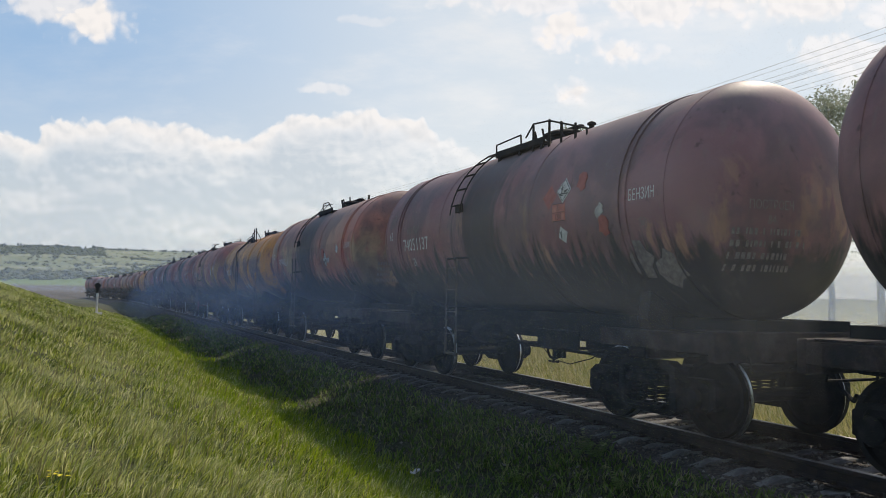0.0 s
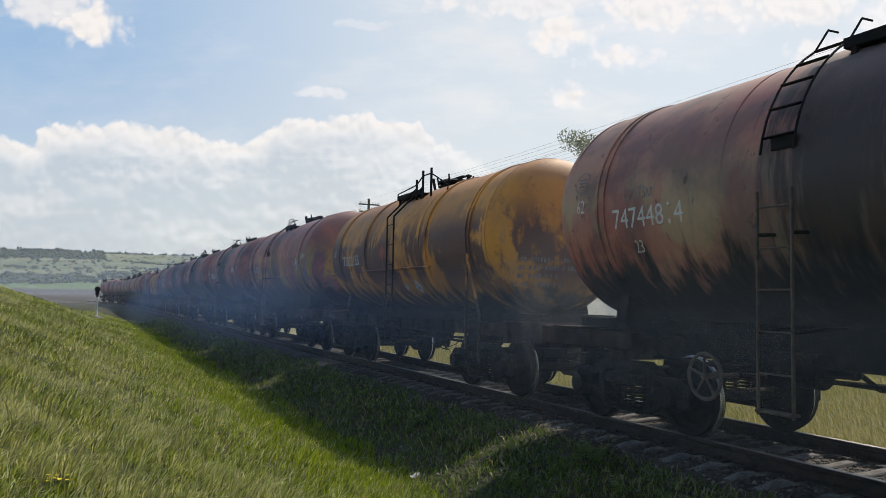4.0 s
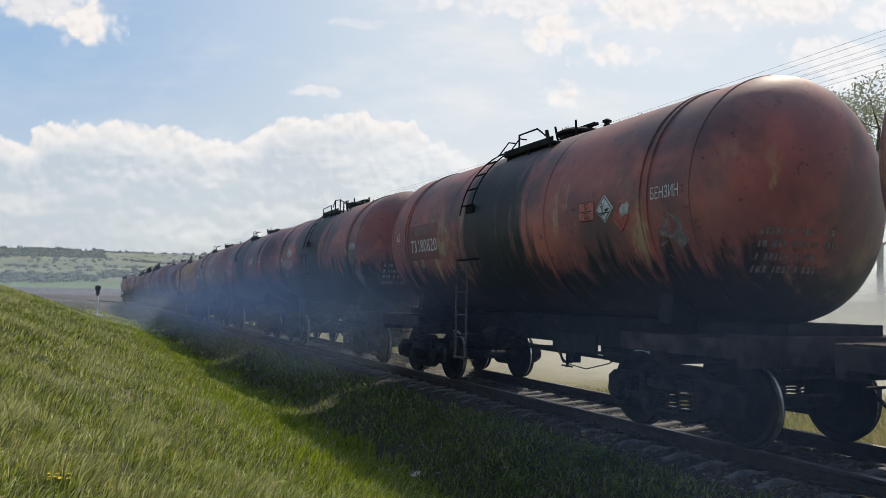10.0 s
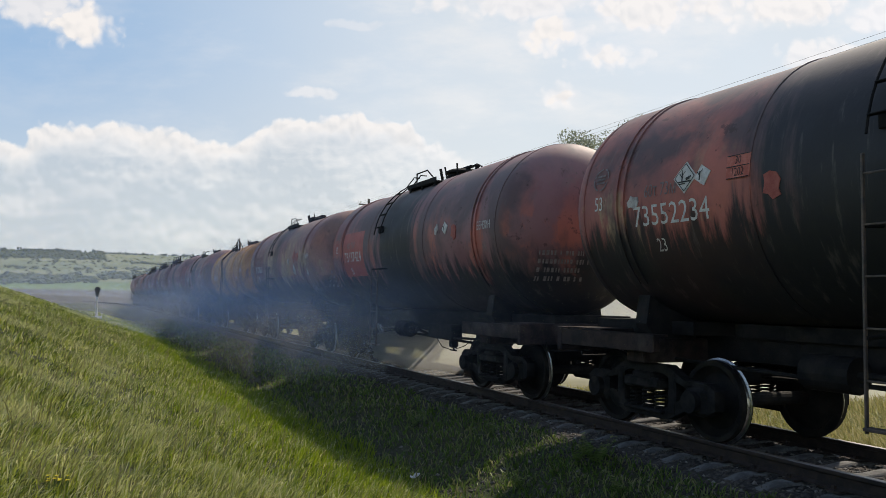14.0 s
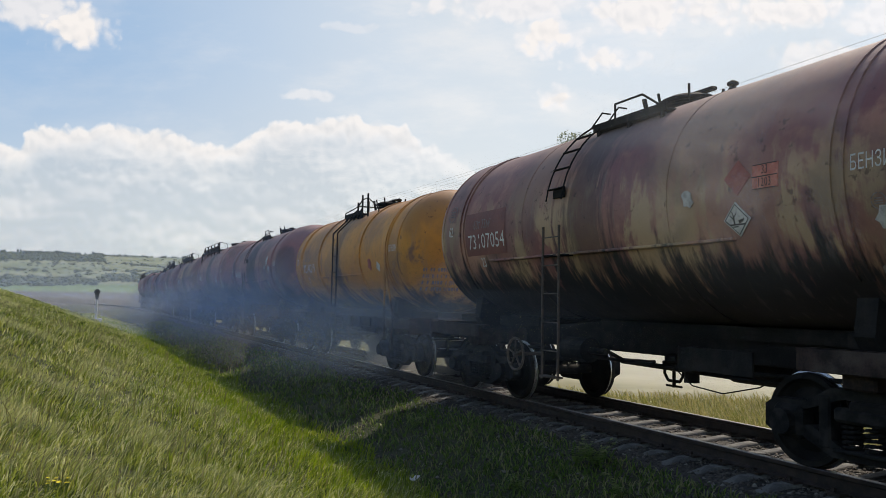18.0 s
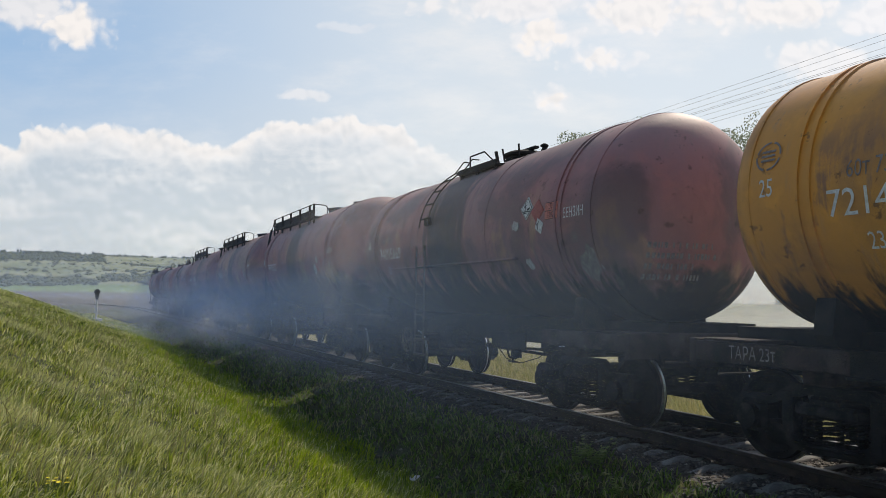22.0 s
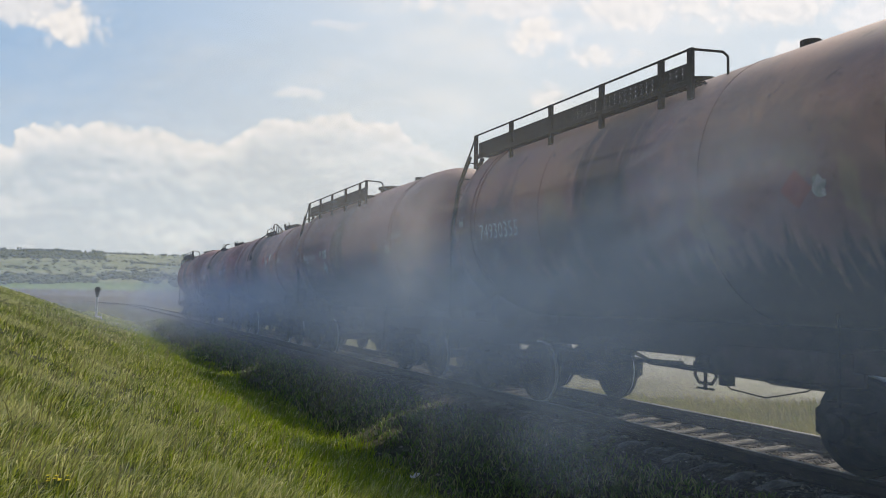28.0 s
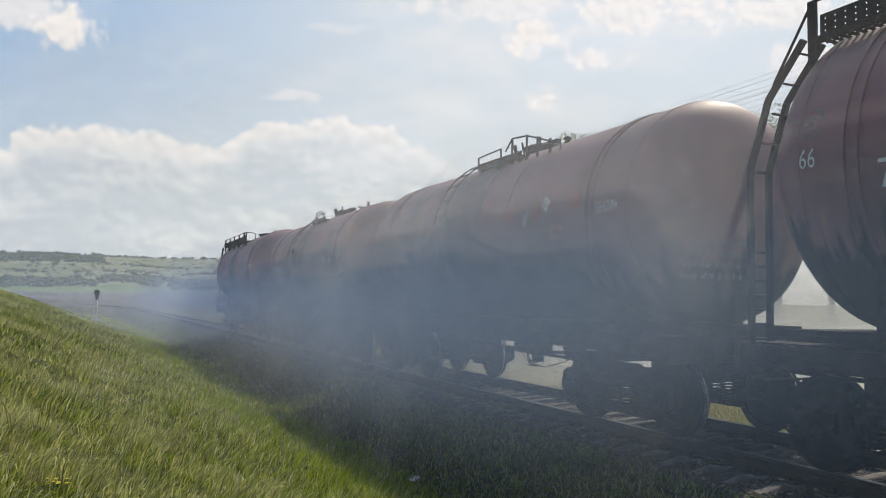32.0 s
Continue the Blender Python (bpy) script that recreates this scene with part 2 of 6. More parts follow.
def field_ground(name, c1, c2, scale):
    m = Mat(name, 0.95)
    col = m.mix(m.step(m.noise(scale, 6), 0.38, 0.62), c1, c2)
    col = m.mix(m.math("MULTIPLY", m.noise(scale * 9, 4), 0.4), col, tuple(0.6 * c for c in c1))
    m.colour(col)
    return m.m


def spread(fine_lo, fine_hi, step, far, grow):
    """Grid lines: even between two values, ever wider outside."""
    out = list(np.arange(fine_lo, fine_hi + step / 2, step))
    d, v = step, fine_hi
    while v < far:
        d *= grow
        v += d
        out.append(v)
    d, v = step, fine_lo
    low = []
    while v > -far:
        d *= grow
        v -= d
        low.append(v)
    return list(reversed(low)) + out


def build_ground():
    xs, ys = spread(-14, 5, 0.25, 4200, 1.13), spread(-4, 64, 0.5, 4300, 1.07)
    verts = [(x, y, ground_z(x, y)) for y in ys for x in xs]
    nx = len(xs)
    faces, index = [], []
    for j in range(len(ys) - 1):
        for i in range(nx - 1):
            faces.append((j * nx + i, j * nx + i + 1, (j + 1) * nx + i + 1, (j + 1) * nx + i))
            x, y = (xs[i] + xs[i + 1]) / 2, (ys[j] + ys[j + 1]) / 2
            w, d = off_track(x, y), math.hypot(x + 7.6, y)
            j1 = 0.35 * noise.noise(Vector((x * 0.9, y * 0.9, 5)))
            if abs(w) < 1.85 + j1:
                k = 1
            elif math.degrees(math.atan2(x + 7.6, y)) > 20 and w > 2:
                k = 2
            elif d < 150 + 10 * j1:
                k = 0 if w < 2 else 2
            elif d < 480:
                k = 3
            elif d < 580:
                k = 4
            else:
                k = 5
            index.append(k)
    me = bpy.data.meshes.new("ground")
    me.from_pydata(verts, [], faces)
    for mm in (grass_ground(), ballast_ground(), meadow_ground(),
               field_ground("ploughed_soil", (0.060, 0.050, 0.044), (0.085, 0.072, 0.060), 0.02),
               field_ground("young_crop", (0.09, 0.15, 0.035), (0.13, 0.19, 0.05), 0.01),
               field_ground("scrubby_hillside", (0.13, 0.155, 0.06), (0.21, 0.22, 0.11), 0.010)):
        me.materials.append(mm)
    me.polygons.foreach_set("material_index", index)
    me.shade_smooth()
    return tagged(new("ground", me), "rolling grassy ground beside the railway track with fields behind", "ground", kind="structure")


ground = build_ground()

# ---- rails ----
RAIL = [(-0.0375, 0.0), (-0.034, 0.006), (0.034, 0.006), (0.0375, 0.0), (0.036, -0.035), (0.009, -0.052), (0.009, -0.135), (0.066, -0.155),
        (0.066, -0.168), (-0.066, -0.168), (-0.066, -0.155), (-0.009, -0.135), (-0.009, -0.052), (-0.036, -0.035)]


def build_rail(name, side):
    rows, s = [], -14.0
    while s < 330:
        rows.append(s)
        s += 6.0 if s < BEND else 4.0
    verts, faces, index = [], [], []
    n = len(RAIL)
    for s in rows:
        p, a = line(s)
        r = Vector((math.cos(a), math.sin(a), 0))
        for w, z in RAIL:
            verts.append(p + r * (w + side) + Vector((0, 0, z - 0.006)))
    for j in range(len(rows) - 1):
        for i in range(n):
            k = (i + 1) % n
            faces.append((j * n + i, j * n + k, (j + 1) * n + k, (j + 1) * n + i))
            index.append(0 if i in (0, 1, 2) else 1)
    me = bpy.data.meshes.new(name)
    me.from_pydata(verts, [], faces)
    me.materials.append(M_RAILTOP)
    me.materials.append(M_RAILSIDE)
    me.polygons.foreach_set("material_index", index)
    bm = bmesh.new()
    bm.from_mesh(me)
    bmesh.ops.recalc_face_normals(bm, faces=bm.faces)
    bm.to_mesh(me)
    bm.free()
    return me


track = tagged(new("railway_track"), "single railway track with worn steel rails on weathered sleepers", "railway track", kind="structure")
part("rail", build_rail("rail", -0.7975), None, track, "rusty steel rail with polished head")
part("rail", build_rail("rail", 0.7975), None, track, "rusty steel rail with polished head")

# ---- tank wagons ----
TZ, TR = 2.88, 1.5          # height of the tank's axis, its radius
TC, TH = 4.72, 0.68         # half the straight shell, depth of a head


def tank_size(kind):
    """Sets the tank's proportions for the wagon that is built next."""
    global TZ, TR, TC, TH
    TZ, TR, TC, TH = {"a": (2.88, 1.5, 4.70, 0.72), "y": (2.79, 1.41, 4.58, 0.66), "w": (2.97, 1.6, 4.44, 0.80)}[kind]


def shell_r(y):
    a = abs(y)
    if a <= TC:
        return TR
    t = min(1.0, (a - TC) / TH)
    return TR * (1 - t ** 2.1) ** 0.5


def tank_mesh(seed):
    ys = list(np.linspace(-TC, TC, 27))
    head = [TC + TH * (1 - (1 - k / 14) ** 1.9) for k in range(1, 15)]
    head = [h for h in head if h < TC + TH * 0.9995] + [TC + TH * 0.9995]
    prof = [(shell_r(y), -y) for y in reversed(head)] + [(TR, y) for y in ys] + [(shell_r(y), y) for y in head]
    bm = bmesh.new()
    spun(bm, prof, "y", 72, (0, 0, TZ))
    for v in bm.verts:   # slight dents
        d = noise.noise(Vector((v.co.x * 0.8 + seed * 9, v.co.y * 0.6, v.co.z * 0.8))) * 0.012
        n = Vector((v.co.x, 0, v.co.z - TZ))
        if n.length > 0.3:
            v.co += n.normalized() * d
    return mesh_of(bm, "tank", True)


def ring_band(y, width, proud, lo=-math.pi, hi=math.pi, r=None):
    """A flat hoop round the shell between two angles (0 is the near side, up is positive)."""
    bm = bmesh.new()
    n = max(6, int((hi - lo) * 11))
    rad = (r or TR)
    rows = []
    for i in range(n + 1):
        a = lo + (hi - lo) * i / n
        row = []
        for dy, dr in ((-width / 2, -0.02), (-width / 2, proud), (width / 2, proud), (width / 2, -0.02)):
            row.append(bm.verts.new((-(rad + dr) * math.cos(a), y + dy, TZ + (rad + dr) * math.sin(a))))
        rows.append(row)
    for p, q in zip(rows, rows[1:]):
        for k in range(3):
            bm.faces.new((p[k], p[k + 1], q[k + 1], q[k]))
    bmesh.ops.recalc_face_normals(bm, faces=bm.faces)
    return bm


def on_shell(y, z, up, proud):
    """A point up metres (along the skin) above height z on the near side."""
    r = shell_r(y)
    s = max(-0.999, min(0.999, (z - TZ) / max(r, 0.05)))
    a = math.asin(s) + up / max(r, 0.3)
    return Vector((-(r + proud) * math.cos(a), y, TZ + (r + proud) * math.sin(a)))


TEXTS = {}


def lettering(words, size, y, z, proud=0.008, squeeze=0.72, plane=None):
    """Painted letters bent onto the near side of the shell."""
    if words not in TEXTS:
        cu = bpy.data.curves.new("letters", "FONT")
        cu.body, cu.size, cu.align_x, cu.align_y, cu.resolution_u = words, 1.0, "CENTER", "CENTER", 2
        ob = new("letters", cu)
        me = bpy.data.meshes.new_from_object(ob.evaluated_get(bpy.context.evaluated_depsgraph_get()))
        TEXTS[words] = [v.co.copy() for v in me.vertices], [tuple(p.vertices) for p in me.polygons]
        bpy.data.objects.remove(ob)
        bpy.data.meshes.remove(me)
    co, faces = TEXTS[words]
    me = bpy.data.meshes.new("lettering")
    if plane is None:
        pts = [on_shell(y - c.x * size * squeeze, z, c.y * size, proud) for c in co]
    else:
        pts = [Vector((plane, y - c.x * size * squeeze, z + c.y * size)) for c in co]
    me.from_pydata(pts, [], faces)
    return me


def on_head(x, up, proud=0.006):
    """A point on the near head, x across and up metres from its middle."""
    r = min(0.97, math.hypot(x, up) / TR)
    return Vector((x, -TC - TH * (1 - r * r) ** (1 / 2.1) - proud, TZ + up))


def head_lettering(words, size, x, up):
    lettering(words, 1, 0, TZ, squeeze=1)
    co, faces = TEXTS[words]
    me = bpy.data.meshes.new("lettering")
    me.from_pydata([on_head(x + c.x * size * 0.72, up + c.y * size) for c in co], [], faces)
    return me


def patch_mesh(outline, y, z, proud, rings=1, turn=0.0):
    """A thin sticker with the given outline (sideways, up) on the shell's near side."""
    bm = bmesh.new()
    c, s = math.cos(turn), math.sin(turn)
    pts = [(SMALL * (a * c - b * s), SMALL * (a * s + b * c)) for a, b in outline]
    mid = bm.verts.new(on_shell(y, z, 0, proud))
    ring = [bm.verts.new(on_shell(y - a, z, b, proud)) for a, b in pts]
    low = [bm.verts.new(on_shell(y - a, z, b, proud - 0.012)) for a, b in pts]
    n = len(ring)
    for i in range(n):
        j = (i + 1) % n
        bm.faces.new((mid, ring[i], ring[j]))
        bm.faces.new((ring[i], low[i], low[j], ring[j]))
    bmesh.ops.recalc_face_normals(bm, faces=bm.faces)
    return bm


SMALL = 0.74   # size of the placards
DIAMOND = [(0, 0.25), (0.125, 0.125), (0.25, 0), (0.125, -0.125), (0, -0.25), (-0.125, -0.125), (-0.25, 0), (-0.125, 0.125)]
PLATE = [(-0.22, 0.17), (0, 0.17), (0.22, 0.17), (0.22, 0), (0.22, -0.17), (0, -0.17), (-0.22, -0.17), (-0.22, 0)]
SCRAP = [(-0.14, 0.15), (-0.03, 0.19), (0.08, 0.16), (0.15, 0.06), (0.11, -0.06), (0.14, -0.15), (0.0, -0.2), (-0.07, -0.12), (-0.16, -0.1), (-0.12, 0.03)]
# strokes of the environment-hazard picture: a bare tree, the shore and a fish (from, to, thickness)
TREE = [((-0.14, -0.07), (0.15, -0.07), 0.022), ((-0.05, -0.07), (-0.05, 0.06), 0.028), ((-0.05, 0.0), (-0.11, 0.06), 0.016), ((-0.05, 0.03), (0.01, 0.09), 0.016),
        ((-0.05, 0.06), (-0.07, 0.12), 0.014), ((0.03, -0.035), (0.11, -0.015), 0.045), ((0.11, -0.015), (0.14, 0.01), 0.03), ((-0.10, -0.10), (0.02, -0.10), 0.018)]


def strokes_mesh(strokes, y, z, proud):
    """Printed strokes on the shell's near side."""
    bm = bmesh.new()
    for (a, b), (c, d), w in strokes:
        a, b, c, d, w = (q * SMALL for q in (a, b, c, d, w))
        ln = math.hypot(c - a, d - b)
        u, v = (d - b) / ln * w / 2, -(c - a) / ln * w / 2
        bm.faces.new([bm.verts.new(on_shell(y - p, z, q, proud)) for p, q in ((a + u, b + v), (c + u, d + v), (c - u, d - v), (a - u, b - v))])
    return bm


FRAME_LINES = [((0, 0.215), (0.215, 0), 0.014), ((0.215, 0), (0, -0.215), 0.014), ((0, -0.215), (-0.215, 0), 0.014), ((-0.215, 0), (0, 0.215), 0.014)]
PLATE_LINES = [((-0.22, 0), (0.22, 0), 0.014), ((-0.21, 0.165), (0.21, 0.165), 0.012), ((-0.21, -0.165), (0.21, -0.165), 0.012)]


def side_frame_mesh():
    """Cast side frame of a bogie: arched top, sloping ends, window for the springs."""
    outer = [(-1.22, 0.62), (-1.1, 0.70), (-0.72, 0.70), (-0.42, 0.86), (0.42, 0.86), (0.72, 0.70), (1.1, 0.70), (1.22, 0.62), (1.22, 0.40), (1.08, 0.33),
             (0.78, 0.36), (0.42, 0.20), (-0.42, 0.20), (-0.78, 0.36), (-1.08, 0.33), (-1.22, 0.40)]
    inner = [(-1.02, 0.58), (-0.98, 0.62), (-0.72, 0.62), (-0.30, 0.76), (0.30, 0.76), (0.72, 0.62), (0.98, 0.62), (1.02, 0.58), (1.02, 0.48), (0.95, 0.44),
             (0.66, 0.47), (0.30, 0.30), (-0.30, 0.30), (-0.66, 0.47), (-0.95, 0.44), (-1.02, 0.48)]
    bm = bmesh.new()
    layers = []
    for x in (-0.07, 0.07):
        layers.append(([bm.verts.new((x, a, b)) for a, b in outer], [bm.verts.new((x, a, b)) for a, b in inner]))
    n = len(outer)
    (o1, i1), (o2, i2) = layers
    for i in range(n):
        j = (i + 1) % n
        bm.faces.new((o1[i], o1[j], i1[j], i1[i]))
        bm.faces.new((o2[j], o2[i], i2[i], i2[j]))
        bm.faces.new((o1[j], o1[i], o2[i], o2[j]))
        bm.faces.new((i1[i], i1[j], i2[j], i2[i]))
    for y in (-0.925, 0.925):
        box(bm, (0, y, 0.48), (0.24, 0.36, 0.34), 0.05)
        rod(bm, (-0.2, y, 0.478), (0.2, y, 0.478), 0.13, 14)
    for y in (-0.50, 0.50):
        box(bm, (0, y, 0.53), (0.16, 0.14, 0.52), 0.02)
    bmesh.ops.recalc_face_normals(bm, faces=bm.faces)
    return mesh_of(bm, "side_frame")


def spring_mesh():
    bm = bmesh.new()
    for y in (-0.24, 0.0, 0.24):
        pts = []
        for i in range(45):
            w = i * 2 * math.pi * 5.5 / 44
            pts.append((0.085 * math.cos(w), y + 0.085 * math.sin(w), 0.30 + 0.26 * i / 44))
        bars(bm, pts, 0.017, 5)
    box(bm, (0, 0, 0.285), (0.26, 0.74, 0.04), 0.01)
    box(bm, (0, 0, 0.62), (0.30, 0.70, 0.14), 0.03)
    return mesh_of(bm, "spring_nest")


def wheelset_mesh():
    """Axle and two solid wheels, with bright treads."""
    bm = bmesh.new()
    rod(bm, (-1.05, 0, 0), (1.05, 0, 0), 0.08, 14)
    for s in (-1, 1):
        prof = [(0.07, 0.86), (0.13, 0.86), (0.15, 0.83), (0.17, 0.80), (0.33, 0.755), (0.40, 0.80), (0.415, 0.845), (0.472, 0.85), (0.478, 0.78),
                (0.482, 0.745), (0.507, 0.735), (0.507, 0.722), (0.49, 0.71), (0.41, 0.71), (0.395, 0.73), (0.33, 0.70), (0.16, 0.66), (0.07, 0.64)]
        spun(bm, [(r, a * s) for r, a in prof], "x", 40)
    me = mesh_of(bm, "wheelset")
    me.materials.append(M_UNDER)
    me.materials.append(M_TREAD)
    # bright where the wheel runs on the rail and where the brake blocks rub
    me.polygons.foreach_set("material_index", [1 if 0.474 < math.hypot(p.center.y, p.center.z) and abs(p.center.x) > 0.735 else 0 for p in me.polygons])
    return me


SIDE_FRAME, SPRING, WHEELSET = side_frame_mesh(), spring_mesh(), wheelset_mesh()
BOLSTER = mesh_of(box(box(bmesh.new(), (0, 0, 0.66), (2.3, 0.40, 0.20), 0.03), (0, 0, 0.80), (0.5, 0.5, 0.10), 0.02), "bolster")


def brake_beam_mesh():
    bm = bmesh.new()
    for y in (-0.38, 0.38):
        rod(bm, (-0.85, y, 0.38), (0.85, y, 0.38), 0.03, 6)
        for x in (-0.78, 0.78):
            box(bm, (x, y + math.copysign(0.05, y), 0.45), (0.09, 0.07, 0.3), 0.01)
        box(bm, (0, y, 0.55), (0.05, 0.08, 0.4), 0.01)
    rod(bm, (0.1, -0.4, 0.5), (0.1, 0.4, 0.5), 0.025, 6)
    return mesh_of(bm, "brake_beam")


BRAKE_BEAM = brake_beam_mesh()
WHEELSETS = []


def add_bogie(wagon, y):
    bogie = part("bogie", BOLSTER, M_UNDER, wagon, "grimy cast steel bogie", m=pose(0, y, 0))
    for x in (-1.02, 1.02):
        part("side_frame", SIDE_FRAME, M_BOGIE, bogie, m=pose(x, 0, 0))
        part("spring_nest", SPRING, M_BOGIE, bogie, m=pose(x, 0, 0))
    part("brake_beam", BRAKE_BEAM, M_UNDER, bogie)
    for a in (-0.925, 0.925):
        WHEELSETS.append(part("wheelset", WHEELSET, None, bogie, "steel wheels with bright worn rims on an axle", m=pose(0, a, 0.478)))


def coupler_mesh(s):
    bm = bmesh.new()
    box(bm, (0, s * 5.62, 1.06), (0.16, 0.42, 0.16), 0.02)
    box(bm, (0.04, s * 5.90, 1.06), (0.30, 0.20, 0.28), 0.04)
    box(bm, (-0.12, s * 5.97, 1.06), (0.12, 0.12, 0.30), 0.03)
    box(bm, (0, s * 5.40, 1.06), (0.42, 0.10, 0.40), 0.02)
    bars(bm, [(0.3, s * 5.42, 0.98), (0.32, s * 5.62, 0.62), (0.22, s * 5.85, 0.52), (0.1, s * 5.98, 0.60)], 0.025, 6)
    bars(bm, [(-0.95, s * 5.46, 1.0), (-0.95, s * 5.52, 0.84), (-0.2, s * 5.52, 0.84), (-0.1, s * 5.6, 1.0)], 0.016, 6)
    return mesh_of(bm, "coupler")


COUPLER = {s: coupler_mesh(s) for s in (-1, 1)}


def end_frame_mesh(s):
    """Short frame at one end: deck plates, side sills and the end beam."""
    bm = bmesh.new()
    for x in (-1.36, 1.36):
        box(bm, (x, s * 4.4, 1.13), (0.10, 2.1, 0.22), 0.012)
        box(bm, (x * 0.955, s * 4.4, 1.225), (0.22, 2.1, 0.03))
    box(bm, (0, s * 5.40, 1.10), (2.84, 0.12, 0.34), 0.015)
    box(bm, (0, s * 5.0, 1.255), (2.60, 0.86, 0.025))
    box(bm, (0, s * 3.9, 1.02), (2.5, 0.36, 0.30), 0.02)
    for x in (-0.7, 0.7):
        box(bm, (x, s * 4.65, 1.12), (0.10, 1.4, 0.16))
    return mesh_of(bm, "end_frame")


END_FRAME = {s: end_frame_mesh(s) for s in (-1, 1)}


def sill_mesh():
    bm = bmesh.new()
    for x in (-0.19, 0.19):
        box(bm, (x, 0, 1.07), (0.07, 10.7, 0.30), 0.01)
    box(bm, (0, 0, 1.215), (0.50, 10.7, 0.02))
    box(bm, (0, 0, 1.30), (0.62, 6.3, 0.17))
    for y in (-4.4, 4.4):
        box(bm, (0, y, 1.31), (1.5, 2.0, 0.17))
    for y in (-2.4, -1.2, 1.2, 2.4):
        box(bm, (0, y, 1.07), (0.36, 0.03, 0.28))
    return mesh_of(bm, "centre_sill")


SILL = sill_mesh()


def saddle_mesh(s, x):
    """One side of the cradle at a bolster."""
    bm = bmesh.new()
    v = [(x * 0.35, 1.16), (x * 1.02, 1.16), (x * 1.16, 1.36), (x * 1.10, 1.72), (x * 0.8, 1.56), (x * 0.35, 1.40)]
    a = [bm.verts.new((p, s * 3.9 - 0.11, q)) for p, q in v]
    b = [bm.verts.new((p, s * 3.9 + 0.11, q)) for p, q in v]
    bm.faces.new(a)
    bm.faces.new(list(reversed(b)))
    for i in range(len(v)):
        j = (i + 1) % len(v)
        bm.faces.new((a[i], b[i], b[j], a[j]))
    bmesh.ops.recalc_face_normals(bm, faces=bm.faces)
    return mesh_of(bm, "saddle")


SADDLE = {(s, x): saddle_mesh(s, x) for s in (-1, 1) for x in (-1, 1)}


def brake_gear(wagon, kind):
    bm = bmesh.new()
    rod(bm, (-0.55, 1.25, 0.92), (-0.55, 1.85, 0.92), 0.19, 16)
    rod(bm, (-0.55, 0.85, 0.92), (-0.55, 1.25, 0.92), 0.05, 8)
    part("brake_cylinder", bm, M_UNDER, wagon)
    bm = bmesh.new()
    spun(bm, [(0.08, -1.75), (0.2, -1.68), (0.24, -1.55), (0.24, -0.75), (0.2, -0.62), (0.08, -0.55)], "y", 20, (0.45, 0, 0.84))
    part("air_reservoir", bm, M_UNDER, wagon, smooth=True)
    bm = bmesh.new()
    bars(bm, [(-0.75, -5.3, 0.95), (-0.75, -2.0, 0.86), (-0.4, -0.8, 0.80), (-0.4, 0.6, 0.80), (-0.75, 2.2, 0.88), (-0.75, 5.3, 0.95)], 0.024, 6)
    bars(bm, [(-0.3, -3.2, 0.72), (-0.3, 0.8, 0.78)], 0.028, 6)
    bars(bm, [(-0.5, 0.85, 0.92), (-0.1, 0.95, 0.76), (0.4, 0.9, 0.76)], 0.03, 6)
    bars(bm, [(0.3, 0.9, 0.76), (0.3, 3.3, 0.70)], 0.028, 6)
    part("brake_pipe", bm, M_UNDER, wagon)
    bm = bmesh.new()   # outlet under the tank, with its yoke
    rod(bm, (0, 0, 0.84), (0, 0, 1.42), 0.13, 14)
    rod(bm, (0, 0, 0.72), (0, 0, 0.84), 0.16, 14)
    bars(bm, [(0, -0.17, 0.84), (0, -0.20, 0.66), (0, -0.12, 0.56), (0, 0.12, 0.56), (0, 0.20, 0.66), (0, 0.17, 0.84)], 0.022, 6)
    rod(bm, (0, 0, 0.47), (0, 0, 0.72), 0.025, 8)
    rod(bm, (0, -0.16, 0.49), (0, 0.16, 0.49), 0.016, 6)
    part("outlet_valve", bm, M_UNDER, wagon)
    bm = bmesh.new()
    box(bm, (-0.35, -0.75, 0.92), (0.26, 0.34, 0.34), 0.03)
    rod(bm, (-0.35, -0.75, 0.62), (-0.35, -0.75, 0.78), 0.10, 12)
    rod(bm, (-0.35, -0.5, 0.92), (-0.35, -0.3, 0.9), 0.06, 10)
    part("air_distributor", bm, M_UNDER, wagon)
    bm = bmesh.new()
    bars(bm, [(-0.9, -1.0, 0.88), (-0.92, -1.4, 0.66), (-0.92, -1.9, 0.62), (-0.88, -2.4, 0.74), (-0.85, -2.7, 0.9)], 0.008, 5)
    part("chain", bm, M_UNDER, wagon)


def hand_wheel(wagon, y, z, red):
    bm = bmesh.new()
    n = 20
    bars(bm, [(-1.38, y + 0.25 * math.cos(2 * math.pi * i / n), z + 0.25 * math.sin(2 * math.pi * i / n)) for i in range(n + 1)], 0.022, 6)
    for i in range(5):
        w = 2 * math.pi * i / 5 + 0.3
        rod(bm, (-1.38, y, z), (-1.38, y + 0.25 * math.cos(w), z + 0.25 * math.sin(w)), 0.016, 5)
    rod(bm, (-1.42, y, z), (-0.9, y, z), 0.03, 8)
    part("hand_brake_wheel", bm, M_WHEELRED if red else M_RUSTY, wagon, "faded red hand brake wheel" if red else "rusty hand brake wheel")


